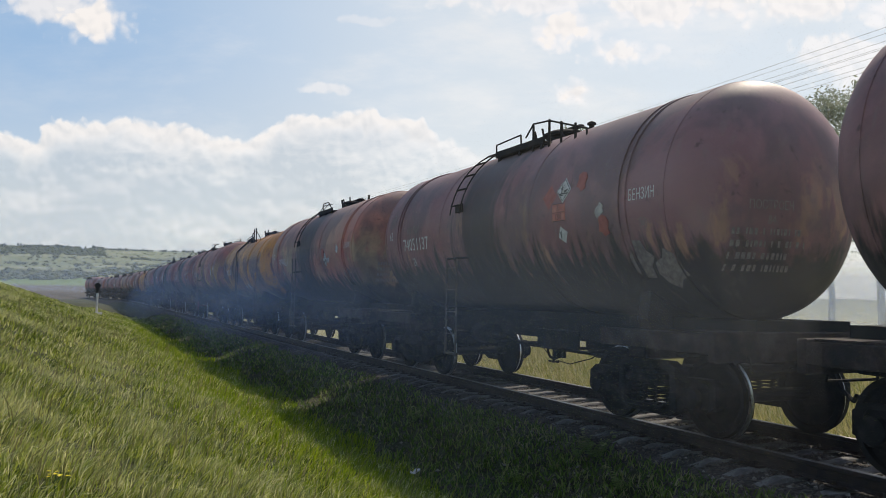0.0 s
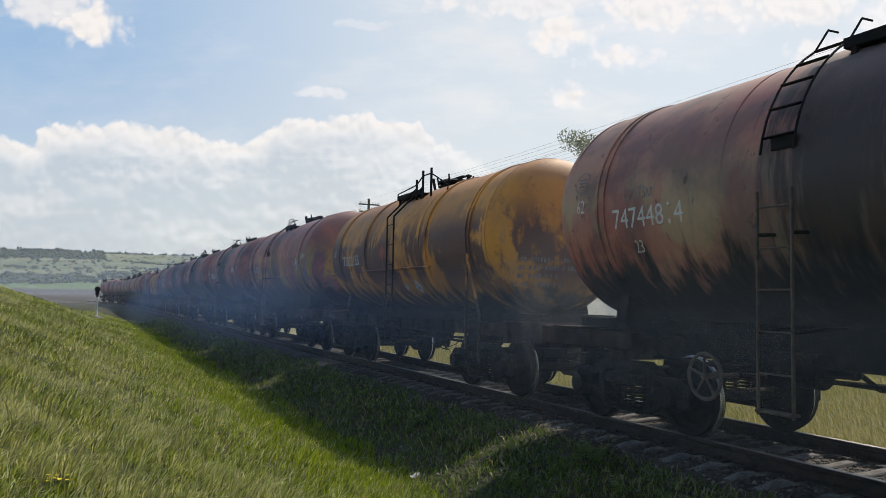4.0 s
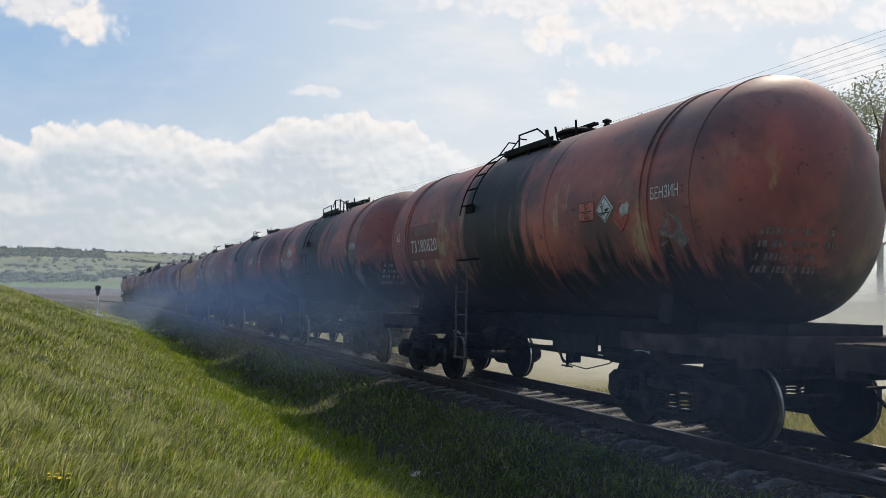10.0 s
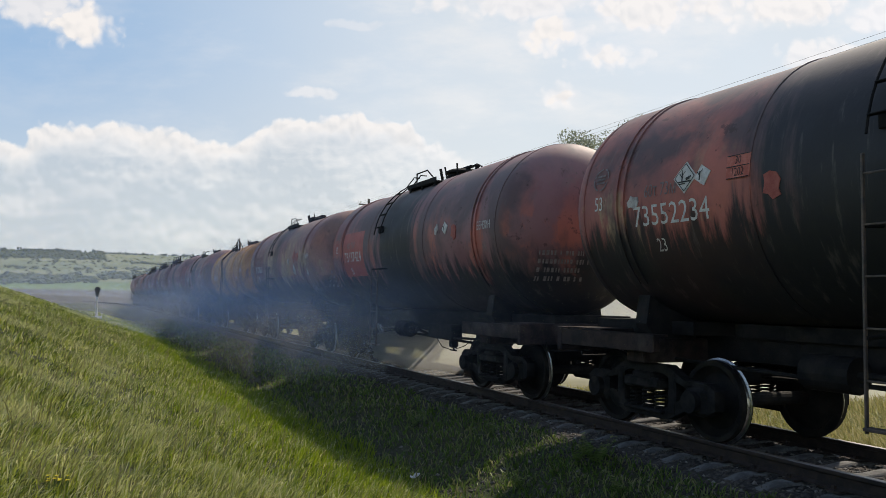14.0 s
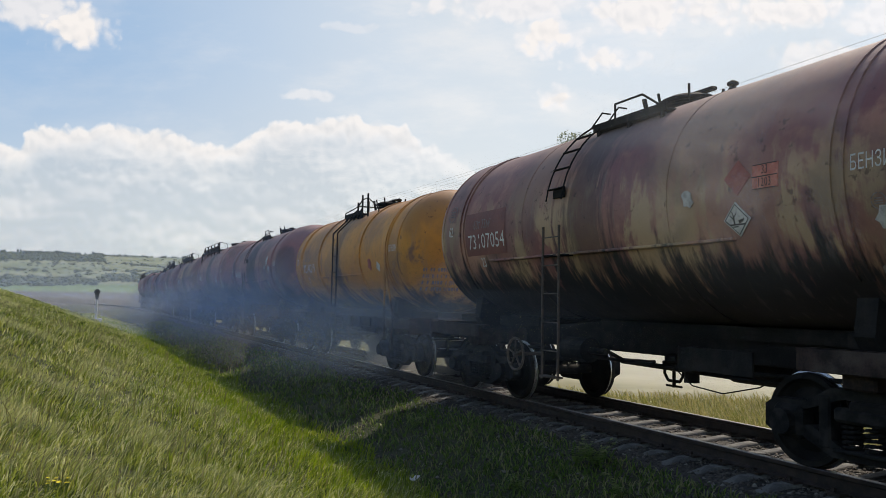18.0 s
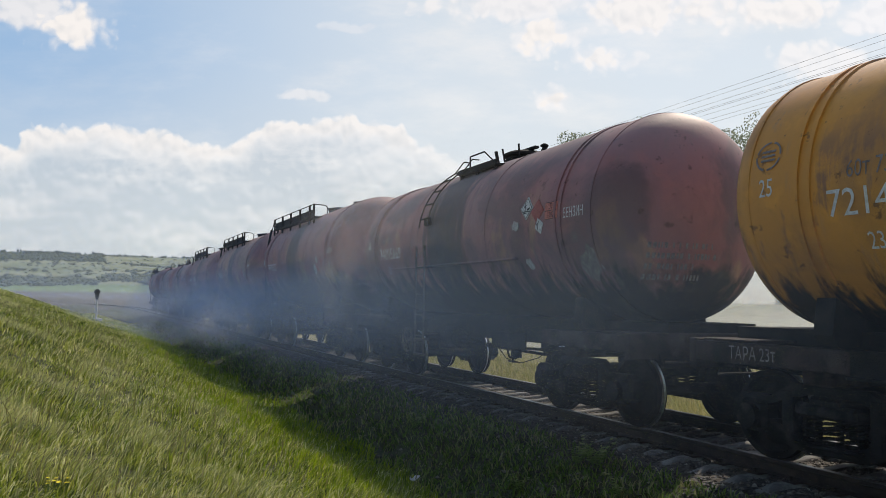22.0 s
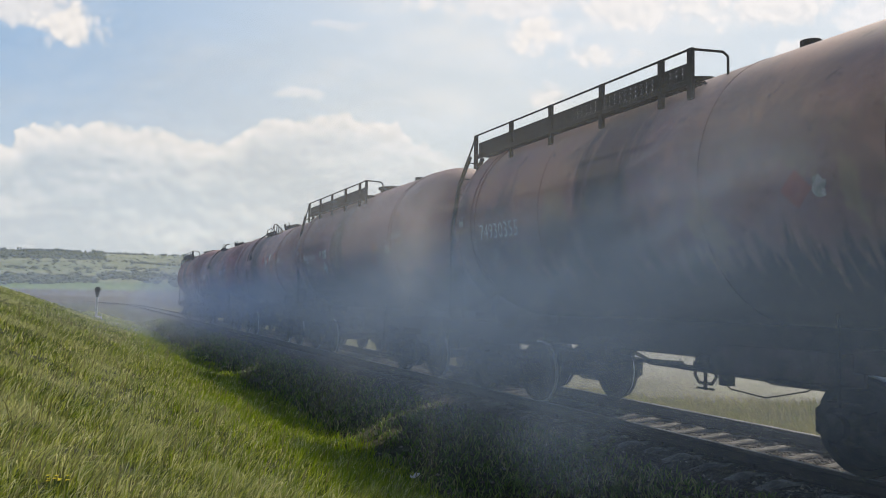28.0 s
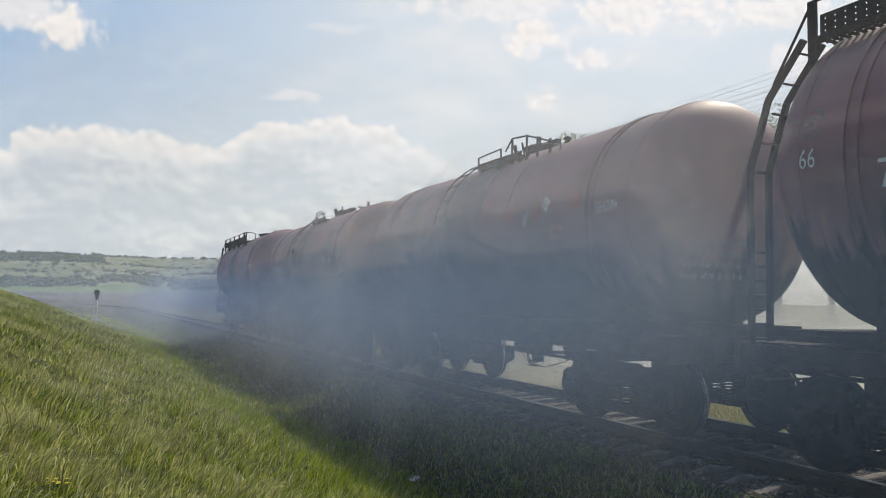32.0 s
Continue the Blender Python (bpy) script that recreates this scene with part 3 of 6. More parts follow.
def ladder(parent, y, x_top, z_top, z_low, width=0.42, name="ladder", rails_low=None, mat=None):
    """A ladder on the near side that follows the shell at its top."""
    mat = mat or M_RUSTY
    top = part(name, mesh_of(box(bmesh.new(), (-1.60, y, z_low + 0.04), (0.12, width + 0.03, 0.03), 0.006), "tread"), mat, parent, "steel ladder with thin rungs")
    for s in (-1, 1):
        bm = bmesh.new()
        box(bm, (-1.62, y + s * width / 2, (z_top + z_low) / 2), (0.036, 0.022, z_top - z_low), 0.004)
        part("ladder_rail", bm, mat, top)
    n = int((z_top - z_low) / 0.40)
    for i in range(1, n + 1):
        bm = bmesh.new()
        z = z_low + i * (z_top - z_low) / (n + 0.4)
        rod(bm, (-1.62, y - width / 2, z), (-1.62, y + width / 2, z), 0.010, 6)
        part("rung", bm, mat, top)
    return top


def arch_ladder(wagon, y, mat, rise=0.42):
    """Narrow upper ladder that bends over the shoulder of the tank."""
    for s in (-1, 1):
        bm = bmesh.new()
        pts = []
        for k in range(9):
            a = radians(8 + 52 * k / 8)
            pts.append((-(TR + 0.10) * math.cos(a), y + s * 0.2, TZ + (TR + 0.10) * math.sin(a)))
        pts += [(-0.60, y + s * 0.2, TZ + TR + rise), (-0.45, y + s * 0.2, TZ + TR + rise)]
        bars(bm, pts, 0.013, 6)
        part("grab_rail", bm, mat, wagon)
    for k in range(5):
        a = radians(14 + 46 * k / 4)
        bm = bmesh.new()
        c = Vector((-(TR + 0.10) * math.cos(a), y, TZ + (TR + 0.10) * math.sin(a)))
        box(bm, c, (0.05, 0.40, 0.014), 0.003, Matrix.Rotation(radians(8), 4, "Y"))
        part("step", bm, mat, wagon)


def post(name, a, b, r, wagon, mat=None):
    part(name, rod(bmesh.new(), a, b, r, 6), mat or M_UNDER, wagon)


def top_platform(wagon, y0, style):
    """Work platform beside the hatch, with hand rails, hatch and valves. Styles: low loop, stepped, or tall."""
    top = TZ + TR
    z = top - 0.24
    y_far, y_near = {"loop": (0.55, -1.1), "step": (0.65, -0.95), "tall": (0.9, -0.6)}[style]
    deck = part("platform_deck", box(bmesh.new(), (-0.70, y0 + (y_far + y_near) / 2, z + 0.02), (0.46, y_far - y_near, 0.04), 0.006), M_UNDER, wagon, "grimy steel work platform")
    part("platform_deck", box(bmesh.new(), (0.70, y0 + (y_far + y_near) / 2, z + 0.02), (0.46, y_far - y_near, 0.04), 0.006), M_UNDER, wagon, "grimy steel work platform")
    part("edge_plate", box(bmesh.new(), (-0.93, y0 + (y_far + y_near) / 2, z + 0.06), (0.02, y_far - y_near, 0.10)), M_UNDER, deck)
    for y in (y_far - 0.1, (y_far + y_near) / 2, y_near + 0.1):
        for x in (-0.9, 0.9):
            part("bracket", box(bmesh.new(), (x, y0 + y, z - 0.08), (0.05, 0.06, 0.24)), M_UNDER, deck)
    for x in (-0.92, 0.92):
        if style == "loop":
            part("hand_rail", bars(bmesh.new(), [(x, y0 + y_far, z), (x, y0 + y_far, top), (x, y0 - 0.33, top + 0.03), (x, y0 - 0.35, z)], 0.015, 6), M_UNDER, wagon)
            part("hand_rail", bars(bmesh.new(), [(x, y0 - 0.5, top - 0.05), (x, y0 - 0.75, top + 0.14), (x, y0 - 1.25, top + 0.10), (x, y0 - 2.3, top - 0.22), (x, y0 - 2.3, top - 0.4)], 0.015, 6), M_UNDER, wagon)
            for y, h in ((-0.75, 0.12), (-1.25, 0.12), (-1.6, 0.02), (-2.0, -0.08)):
                post("rail_post", (x, y0 + y, z - 0.1), (x, y0 + y, top + h), 0.02, wagon)
        elif style == "step":
            part("hand_rail", bars(bmesh.new(), [(x, y0 + 0.15, z + 0.04), (x, y0 + 0.15, top + 0.08), (x, y0 - 0.45, top + 0.08), (x, y0 - 0.9, z + 0.04)], 0.016, 6), M_UNDER, wagon)
        else:
            part("hand_rail", bars(bmesh.new(), [(x, y0 + y_far, z), (x, y0 + y_far, z + 0.16), (x, y0 - 0.25, top), (x, y0 - 0.63, top + 0.16), (x, y0 - 1.09, top + 0.16), (x, y0 - 1.96, top - 0.2), (x, y0 - 1.96, top - 0.4)], 0.016, 6), M_UNDER, wagon)
            for y, h in ((-0.27, 0.02), (-0.63, 0.18), (-1.09, 0.18)):
                part("rail_post", box(bmesh.new(), (x, y0 + y, (z + top + h) / 2), (0.04, 0.055, top + h - z + 0.2), 0.005), M_UNDER, wagon)
    z = top
    hat = bmesh.new()
    spun(hat, [(0.02, 0.0), (0.36, 0.0), (0.36, 0.08), (0.33, 0.10), (0.33, 0.13), (0.41, 0.13), (0.41, 0.17), (0.30, 0.22), (0.02, 0.24)], "z", 24, (0, y0 - 0.35, z - 0.05))
    hatch = part("hatch", hat, M_UNDER, wagon, "round hatch with clamped lid")
    part("lid_bar", box(bmesh.new(), (0, y0 - 0.35, z + 0.20), (0.10, 0.95, 0.05), 0.01), M_UNDER, hatch)
    for i in range(4):
        w = 0.8 + i * math.pi / 2
        part("clamp_bolt", rod(bmesh.new(), (0.39 * math.cos(w), y0 - 0.35 + 0.39 * math.sin(w), z), (0.44 * math.cos(w), y0 - 0.35 + 0.44 * math.sin(w), z + 0.26), 0.02, 6), M_UNDER, hatch)
    val = bmesh.new()
    spun(val, [(0.02, -0.05), (0.06, -0.05), (0.06, 0.07), (0.045, 0.08), (0.045, 0.11), (0.075, 0.12), (0.075, 0.15), (0.02, 0.18)], "z", 12, (-0.1, y0 - 1.25, z))
    part("relief_valve", val, M_UNDER, wagon)
    part("sampling_pipe", rod(bmesh.new(), (-0.2, y0 + 0.3, z - 0.05), (-0.25, y0 + 0.35, z + 0.28), 0.035, 8), M_UNDER, wagon)


GRATE = mesh_of(box(bmesh.new(), (0, 0, 0), (0.58, 0.028, 0.02)), "grating_bar")
STRIP = mesh_of(box(bmesh.new(), (0, 0, 0), (0.014, 5.7, 0.016)), "grating_strip")


def side_plate_mesh():
    """Upright plate punched with rows of small holes."""
    bm = bmesh.new()
    nu, nv = 150, 7
    us = np.cumsum([-1.07] + [(0.047, 0.018, 0.047)[i % 3] for i in range(nu)])
    vs = np.cumsum([0.03] + [(0.042, 0.018)[j % 2] for j in range(nv)])
    grid = [[bm.verts.new((0, u, v)) for v in vs] for u in us]
    for i in range(nu):
        for j in range(nv):
            if i % 3 == 1 and j % 2 == 1:
                continue
            bm.faces.new((grid[i][j], grid[i + 1][j], grid[i + 1][j + 1], grid[i][j + 1]))
    ext = bmesh.ops.extrude_face_region(bm, geom=bm.faces[:])
    for e in ext["geom"]:
        if isinstance(e, bmesh.types.BMVert):
            e.co.x -= 0.008
    bmesh.ops.recalc_face_normals(bm, faces=bm.faces)
    return mesh_of(bm, "side_plate")


def long_walkway(wagon):
    """Long railed walkway on the near shoulder, with mesh floor and ladder down the far head."""
    z = TZ + 1.28
    walkway = part("walkway_frame", box(bmesh.new(), (-1.20, 1.75, z), (0.05, 5.7, 0.07), 0.006), M_UNDER, wagon, "railed steel grating walkway")
    part("walkway_beam", box(bmesh.new(), (-0.62, 1.75, z), (0.05, 5.7, 0.07), 0.006), M_UNDER, walkway)
    for i in range(66):   # grating
        part("grating_bar", GRATE, M_UNDER, walkway, m=pose(-0.91, -1.05 + i * 0.0862, z + 0.02))
    for i in range(5):
        part("grating_strip", STRIP, M_UNDER, walkway, m=pose(-1.10 + i * 0.095, 1.75, z + 0.022))
    part("side_plate", side_plate_mesh(), M_UNDER, walkway, "perforated side plate", m=pose(-1.17, 0, z))
    part("hand_rail", bars(bmesh.new(), [(-1.2, -1.07, z + 0.40), (-1.2, 4.6, z + 0.40), (-1.3, 5.0, z - 0.35)], 0.016, 6), M_UNDER, wagon)
    part("hand_rail", bars(bmesh.new(), [(-1.2, -1.07, z + 0.40), (-0.88, -1.26, z + 0.36), (-0.83, -1.29, z + 0.30), (-0.83, -1.29, z)], 0.016, 6), M_UNDER, wagon)
    for y in (-1.07, -0.54, 0.71, 2.03, 3.28, 4.6):
        part("rail_post", box(bmesh.new(), (-1.2, y, z + 0.10), (0.05, 0.09, 0.62), 0.006), M_UNDER, wagon)
    lad = part("end_ladder", mesh_of(box(bmesh.new(), (-1.19, 5.30, 0.92), (0.3, 0.12, 0.03)), "tread"), M_UNDER, wagon, "tall steel ladder over the tank head")
    for x in (-1.32, -1.06):
        bm = bmesh.new()
        for a, b in (((x, 4.6, z), (x, 5.05, z - 0.5)), ((x, 5.05, z - 0.5), (x, 5.30, z - 1.2)), ((x, 5.30, z - 1.2), (x, 5.30, 0.9))):
            a, b = Vector(a), Vector(b)
            box(bm, (a + b) / 2, (0.05, 0.07, (b - a).length), 0.006, (b - a).to_track_quat("Z", "Y").to_matrix().to_4x4() @ Matrix.Rotation(math.pi / 2, 4, "Z"))
        part("ladder_rail", bm, M_UNDER, lad)
    for i in range(13):
        bm = bmesh.new()
        t = i / 12
        q = Vector((0, 5.30, 1.15 + t * 1.8)) if i < 8 else Vector((0, 5.30, z - 1.2)).lerp(Vector((0, 4.7, z - 0.1)), (i - 8) / 4)
        rod(bm, (-1.32, q.y, q.z), (-1.06, q.y, q.z), 0.013, 6)
        part("rung", bm, M_UNDER, lad)
    bm = bmesh.new()
    spun(bm, [(0.02, 0), (0.34, 0), (0.34, 0.12), (0.4, 0.12), (0.4, 0.17), (0.02, 0.24)], "z", 22, (0, 0.2, TZ + TR - 0.04))
    part("hatch", bm, M_UNDER, wagon, "round hatch with flat lid")
    bm = bmesh.new()
    rod(bm, (0, -1.75, TZ + TR - 0.02), (0, -1.75, TZ + TR + 0.16), 0.12, 12)
    part("relief_valve", bm, M_UNDER, wagon)


WAGONS = []
PITCH_M, FIRST, SPEED = 11.98, 71.93, 4.834
SLACK = {5: -0.2, 6: -0.2, 7: -0.25, 8: -0.35, 9: -0.3, 10: -0.2}   # small differences in the gaps between wagons


def wagon_common(k, label, paint, seed, frame_label=""):
    wagon = tagged(new("tank_wagon"), label, "tank wagon", "tank wagons of the train")
    WAGONS.append((k, wagon))
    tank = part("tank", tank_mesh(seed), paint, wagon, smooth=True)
    for s in (-1, 1):
        add_bogie(wagon, s * 3.9)
        part("coupler", COUPLER[s], M_UNDER, wagon)
        part("end_frame", END_FRAME[s], M_FRAME, wagon)
        for x in (-1, 1):
            part("saddle", SADDLE[s, x], M_UNDER, wagon)
        for d in (-0.07, 0.07):
            part("strap", ring_band(s * 3.9 + d, 0.05, 0.022, radians(-42), radians(222)), paint, tank)
        part("weld_seam", ring_band(s * TC, 0.03, 0.008), paint, tank)
    part("weld_seam", ring_band(-1.6, 0.03, 0.007), paint, tank)
    part("weld_seam", ring_band(1.75, 0.03, 0.007), paint, tank)
    part("centre_sill", SILL, M_UNDER, wagon)
    brake_gear(wagon, 0)
    return wagon, tank


def plate_board(wagon, y):
    bm = bmesh.new()
    box(bm, (-1.33, y, 1.02), (0.03, 1.1, 0.26), 0.004)
    part("number_board", bm, M_UNDER, wagon)


def markings(tank, number, fuel, under, stickers, old=M_FADED, built=""):
    """Lettering and stickers: (kind, y, z) each."""
    if number:
        part("lettering", lettering(number.replace(" ", ""), 0.36, 2.98, TZ - 0.22, 0.008, 0.92), M_WHITE, tank, "white stencilled running number")
        part("lettering", lettering("23", 0.24, 3.2, TZ - 0.57), M_WHITE, tank, "white stencilled figures")
        part("lettering", lettering("60т 73м³", 0.23, 3.1, TZ + 0.08), old, tank, "faded white stencilled load figures")
        part("lettering", lettering(under, 0.26, 4.34, TZ + 0.02), M_WHITE, tank, "white stencilled figures")
        part("emblem", ring_sticker(4.34, TZ + 0.36, 0.16), old, tank, "faded round emblem")
    if fuel:
        part("lettering", lettering(fuel, 0.20, -4.30, TZ + 0.02, squeeze=0.62), M_WHITE, tank, "white stencilled cargo name")
        part("emblem", ring_sticker(-4.3, TZ - 0.33, 0.075), old, tank)
    if built:
        part("lettering", head_lettering("ПОСТРОЕН", 0.15, -0.48, -0.16), old, tank, "faint white stencilled words")
        part("lettering", head_lettering(built, 0.15, -0.48, -0.33), old, tank, "faint white stencilled year")
    rng = random.Random(len(TEXTS))
    bm = bmesh.new()
    for dz, w in ((-0.50, 0.95), (-0.64, 1.0), (-0.78, 0.7), (-0.92, 0.8)):   # maintenance lines on the head, too faint to read
        a = -0.95
        while a < -0.95 + w:
            g = rng.choice((0.022, 0.034, 0.045))
            for u, h in ((0, 0.075), (0, 0.014)) if g > 0.04 else ((0, 0.075),):
                bm.faces.new([bm.verts.new(on_head(p, dz + e)) for p, e in ((a, u), (a + g, u), (a + g, u + h), (a, u + h))])
            a += g + rng.choice((0.02, 0.025, 0.07))
    tagged(part("stencilling", bm, old, tank, "faint rows of small white stencilling"), kind="stuff")
    for kind, y, z in stickers:
        z += TZ
        if kind == "dead_tree":
            st = part("placard", patch_mesh(DIAMOND, y, z, 0.010), M_WHITE, tank, "white diamond hazard placard")
            part("placard_print", strokes_mesh(TREE + FRAME_LINES, y, z, 0.015), M_BLACK, tank)
        elif kind == "diamond":
            part("placard", patch_mesh([(a * 0.68, b * 0.68) for a, b in DIAMOND], y, z, 0.010, turn=0.25), M_WHITE, tank, "peeling white diamond placard")
            part("placard_print", strokes_mesh(TREE[1:4], y, z, 0.015), M_BLACK, tank)
        elif kind == "red":
            part("placard", patch_mesh(DIAMOND, y, z, 0.009), M_RED, tank, "faded red diamond placard")
        elif kind == "scrap":
            part("placard", patch_mesh([(a * 0.7, b * 0.75) for a, b in SCRAP], y, z, 0.010, turn=y * 3), M_CHALK, tank, "torn scrap of a white placard")
        elif kind == "bigscrap":
            part("bare_patch", patch_mesh([(a * 2.0, b * 1.9) for a, b in SCRAP], y, z, 0.006, turn=0.5 + y), M_FADED, tank, "flaked pale patch of old paint")
        elif kind == "redscrap":
            part("placard", patch_mesh(SCRAP, y, z, 0.010), M_RED, tank, "torn scrap of a red placard")
        else:
            part("placard", patch_mesh(PLATE, y, z, 0.010), M_WHITE if kind.startswith("w") else M_ORANGE, tank, "two-line hazard number plate")
            part("placard_print", strokes_mesh(PLATE_LINES, y, z, 0.015), M_BLACK, tank)
            a, b = kind.lstrip("w").split("/")
            part("lettering", lettering(a, 0.125, y, z + 0.063, 0.016), M_BLACK, tank)
            part("lettering", lettering(b, 0.125, y, z - 0.063, 0.016), M_BLACK, tank)


def panel_mesh(y1, y2, z1, z2, proud=0.004):
    """A painted field that follows the shell's near side."""
    bm = bmesh.new()
    rows = [[bm.verts.new(on_shell(y1 + (y2 - y1) * i / 12, TZ, z1 + (z2 - z1) * j / 10, proud)) for j in range(11)] for i in range(13)]
    for p, q in zip(rows, rows[1:]):
        for j in range(10):
            bm.faces.new((p[j], p[j + 1], q[j + 1], q[j]))
    bmesh.ops.recalc_face_normals(bm, faces=bm.faces)
    return bm


def ring_sticker(y, z, r):
    bm = bmesh.new()
    n = 24
    rows = []
    for i in range(n):
        w = 2 * math.pi * i / n
        rows.append([bm.verts.new(on_shell(y - q * math.cos(w), z, q * math.sin(w), 0.009)) for q in (r, r * 0.86)])
    for i in range(n):
        a, b = rows[i], rows[(i + 1) % n]
        if i % 6 != 5:
            bm.faces.new((a[0], b[0], b[1], a[1]))
    for d in (-0.3, 0.0, 0.3):
        p = [on_shell(y - r * e, z, r * (d + f), 0.009) for e, f in ((-0.55, -0.08), (0.55, -0.08), (0.55, 0.08), (-0.55, 0.08))]
        bm.faces.new([bm.verts.new(q) for q in p])
    return bm


def ledge(tank, paint, y1, y2, z):
    """Raised lower edge of the heating jacket."""
    bm = bmesh.new()
    box(bm, (-math.sqrt(TR ** 2 - (z - TZ) ** 2) - 0.02, (y1 + y2) / 2, z), (0.09, y2 - y1, 0.035), 0.008)
    part("jacket_edge", bm, paint, tank)


def wagon_a(k, label, colours, number, under, stickers, fuel="БЕНЗИН", wheel=None, shift=0.0, jacket=False, low_ladder=1.0, frame_mat=None):
    tank_size("a")
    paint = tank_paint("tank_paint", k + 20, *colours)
    wagon, tank = wagon_common(k, label, paint, k + 9)
    lad_y = {0: 0.15, 2: 0.7}.get(k, 0.9)
    style = "loop" if k in (-6, -5, 0, 8) else "step"
    top_platform(wagon, shift, style)
    arch_ladder(wagon, lad_y, M_UNDER, -0.08 if style == "loop" else 0.15)
    ladder(wagon, lad_y, 0, TZ + (0.05 if k == 0 else -0.6 if k in (-5, -1, 1) else -0.15), 0.55)
    part("back_plate", box(bmesh.new(), (-1.49, lad_y, TZ + 0.34), (0.03, 0.30, 0.16), 0.01), M_UNDER, wagon)
    for z in (1.35, 2.3):
        for s in (-0.2, 0.2):
            post("ladder_bracket", (-1.62, lad_y + s, z), (-0.9, lad_y + s, z + 0.05), 0.018, wagon)
    for y1, y2, z1, z2, mat in PANELS.get(k, ()):
        part("painted_panel", panel_mesh(y1, y2, z1, z2), mat, tank, "repainted field behind the lettering")
    markings(tank, number, fuel, under, stickers, built={-5: "84", -2: "1986", 2: "84"}.get(k, ""))
    plate_board(wagon, -2.2)
    if wheel:
        hand_wheel(wagon, 2.1, 0.82, wheel == "red")
    if jacket:
        ledge(tank, paint, -2.6, 2.9, TZ - 0.55)
    return wagon


def wagon_y(k, label, colours, number, under, stickers):
    """Older yellow wagon: full side sills, broad hoops, tall ladder in front of the tank."""
    tank_size("y")
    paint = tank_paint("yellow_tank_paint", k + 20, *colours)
    wagon, tank = wagon_common(k, label, paint, k + 9)
    for y in (-1.9, 1.9):
        part("hoop", ring_band(y, 0.17, 0.03), paint, tank)
    for x in (-1.40, 1.40):
        bm = bmesh.new()
        box(bm, (x, 0, 1.12), (0.04, 6.8, 0.26))
        for z in (1.0, 1.24):
            box(bm, (x + math.copysign(0.04, x), 0, z), (0.10, 6.8, 0.025))
        for i in range(9):
            box(bm, (x + math.copysign(0.03, x), -3 + i * 0.75, 1.12), (0.05, 0.02, 0.24))
        part("side_sill", bm, M_UNDER, wagon, "grimy side sill channel")
    top_platform(wagon, 0.0, "tall")
    ladder(wagon, -0.5, 0, TZ + 0.62, 0.62, 0.40, mat=M_FRAME)
    for s in (-0.2, 0.2):
        post("grab_rail", (-1.62, -0.5 + s, TZ + 0.62), (-0.95, -0.5 + s, TZ + TR - 0.1), 0.018, wagon)
        post("ladder_bracket", (-1.62, -0.5 + s, 1.15), (-1.3, -0.5 + s, 1.15), 0.02, wagon)
    bm = bmesh.new()   # stay beside the near end
    bars(bm, [(-1.5, -4.1, 0.75), (-1.5, -4.1, TZ - 0.35), (-1.5, -4.62, 1.35), (-1.5, -4.62, 0.55)], 0.025, 6)
    part("grab_rail", bm, paint, wagon)
    markings(tank, number, "БЕНЗИН" if k > 0 else "", under, stickers)
    plate_board(wagon, -2.6)
    part("lettering", lettering("ТАРА 23т", 0.19, 4.55, 1.13, squeeze=0.75, plane=-1.416), M_FADED, wagon, "white stencilled tare weight on the frame")
    ledge(tank, paint, -2.1, 2.1, TZ - 0.50)
    return wagon


def wagon_w(k, label, colours, number, under, stickers, fuel="БЕНЗИН"):
    """Wagon with the long top walkway."""
    tank_size("w")
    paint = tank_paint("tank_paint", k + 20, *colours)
    wagon, tank = wagon_common(k, label, paint, k + 9)
    long_walkway(wagon)
    markings(tank, number, fuel, under, stickers)
    bm = bmesh.new()
    box(bm, (-1.36, -2.6, 1.04), (0.05, 1.7, 0.30), 0.01)
    part("number_board", bm, M_FRAME, wagon)
    bm = bmesh.new()
    bars(bm, [(-1.40, -3.2, 0.7), (-1.40, -3.2, 1.55)], 0.018, 6)
    part("grab_rail", bm, M_UNDER, wagon)
    return wagon


RED, DKRED, BROWN, PURPLE = (0.46, 0.135, 0.098), (0.215, 0.078, 0.078), (0.43, 0.215, 0.14), (0.29, 0.14, 0.145)
DULL = (0.34, 0.122, 0.105)
OCHRE, TAN, YELLOW = (0.56, 0.29, 0.065), (0.44, 0.28, 0.16), (0.70, 0.29, 0.035)
wagon_a(-6, "dark red-brown tank wagon with faded white stencils", (DKRED, PURPLE, BROWN, 0.2, 0.4, 2.1), "", "62", [])
wagon_a(-5, "dull red-brown tank wagon with torn orange placards", (PURPLE, DKRED, BROWN, 0.25, 0.8, 2.2), "740 51137", "62",
        [("red", -2.2, 0.2), ("dead_tree", -2.56, 0.27), ("33/1203", -2.46, -0.04), ("diamond", -2.52, -0.36), ("redscrap", -2.99, 0.35), ("scrap", -3.43, -0.1), ("redscrap", -3.5, -0.3),
         ("bigscrap", -4.04, -0.77), ("bigscrap", -4.5, -0.9)])
wagon_a(-4, "rusty brown tank wagon with orange weathered patches", (BROWN, RED, TAN, 0.5, 0.95, 2.05), "747 44814", "62",
        [("diamond", -3.38, -0.03), ("dead_tree", -2.2, -0.28), ("redscrap", -2.0, -0.1), ("scrap", -2.5, -0.3), ("bigscrap", -3.9, -0.7)], wheel="grey")
wagon_y(-3, "yellow tank wagon with large rust-brown worn patches", (YELLOW, (0.58, 0.23, 0.04), (0.14, 0.058, 0.042), 0.80, 0.0, 1.72), "720 22155", "25",
        [("redscrap", 0.3, -0.16), ("red", 0.6, -0.1), ("scrap", -0.25, -0.89), ("dead_tree", -0.92, -0.9)])
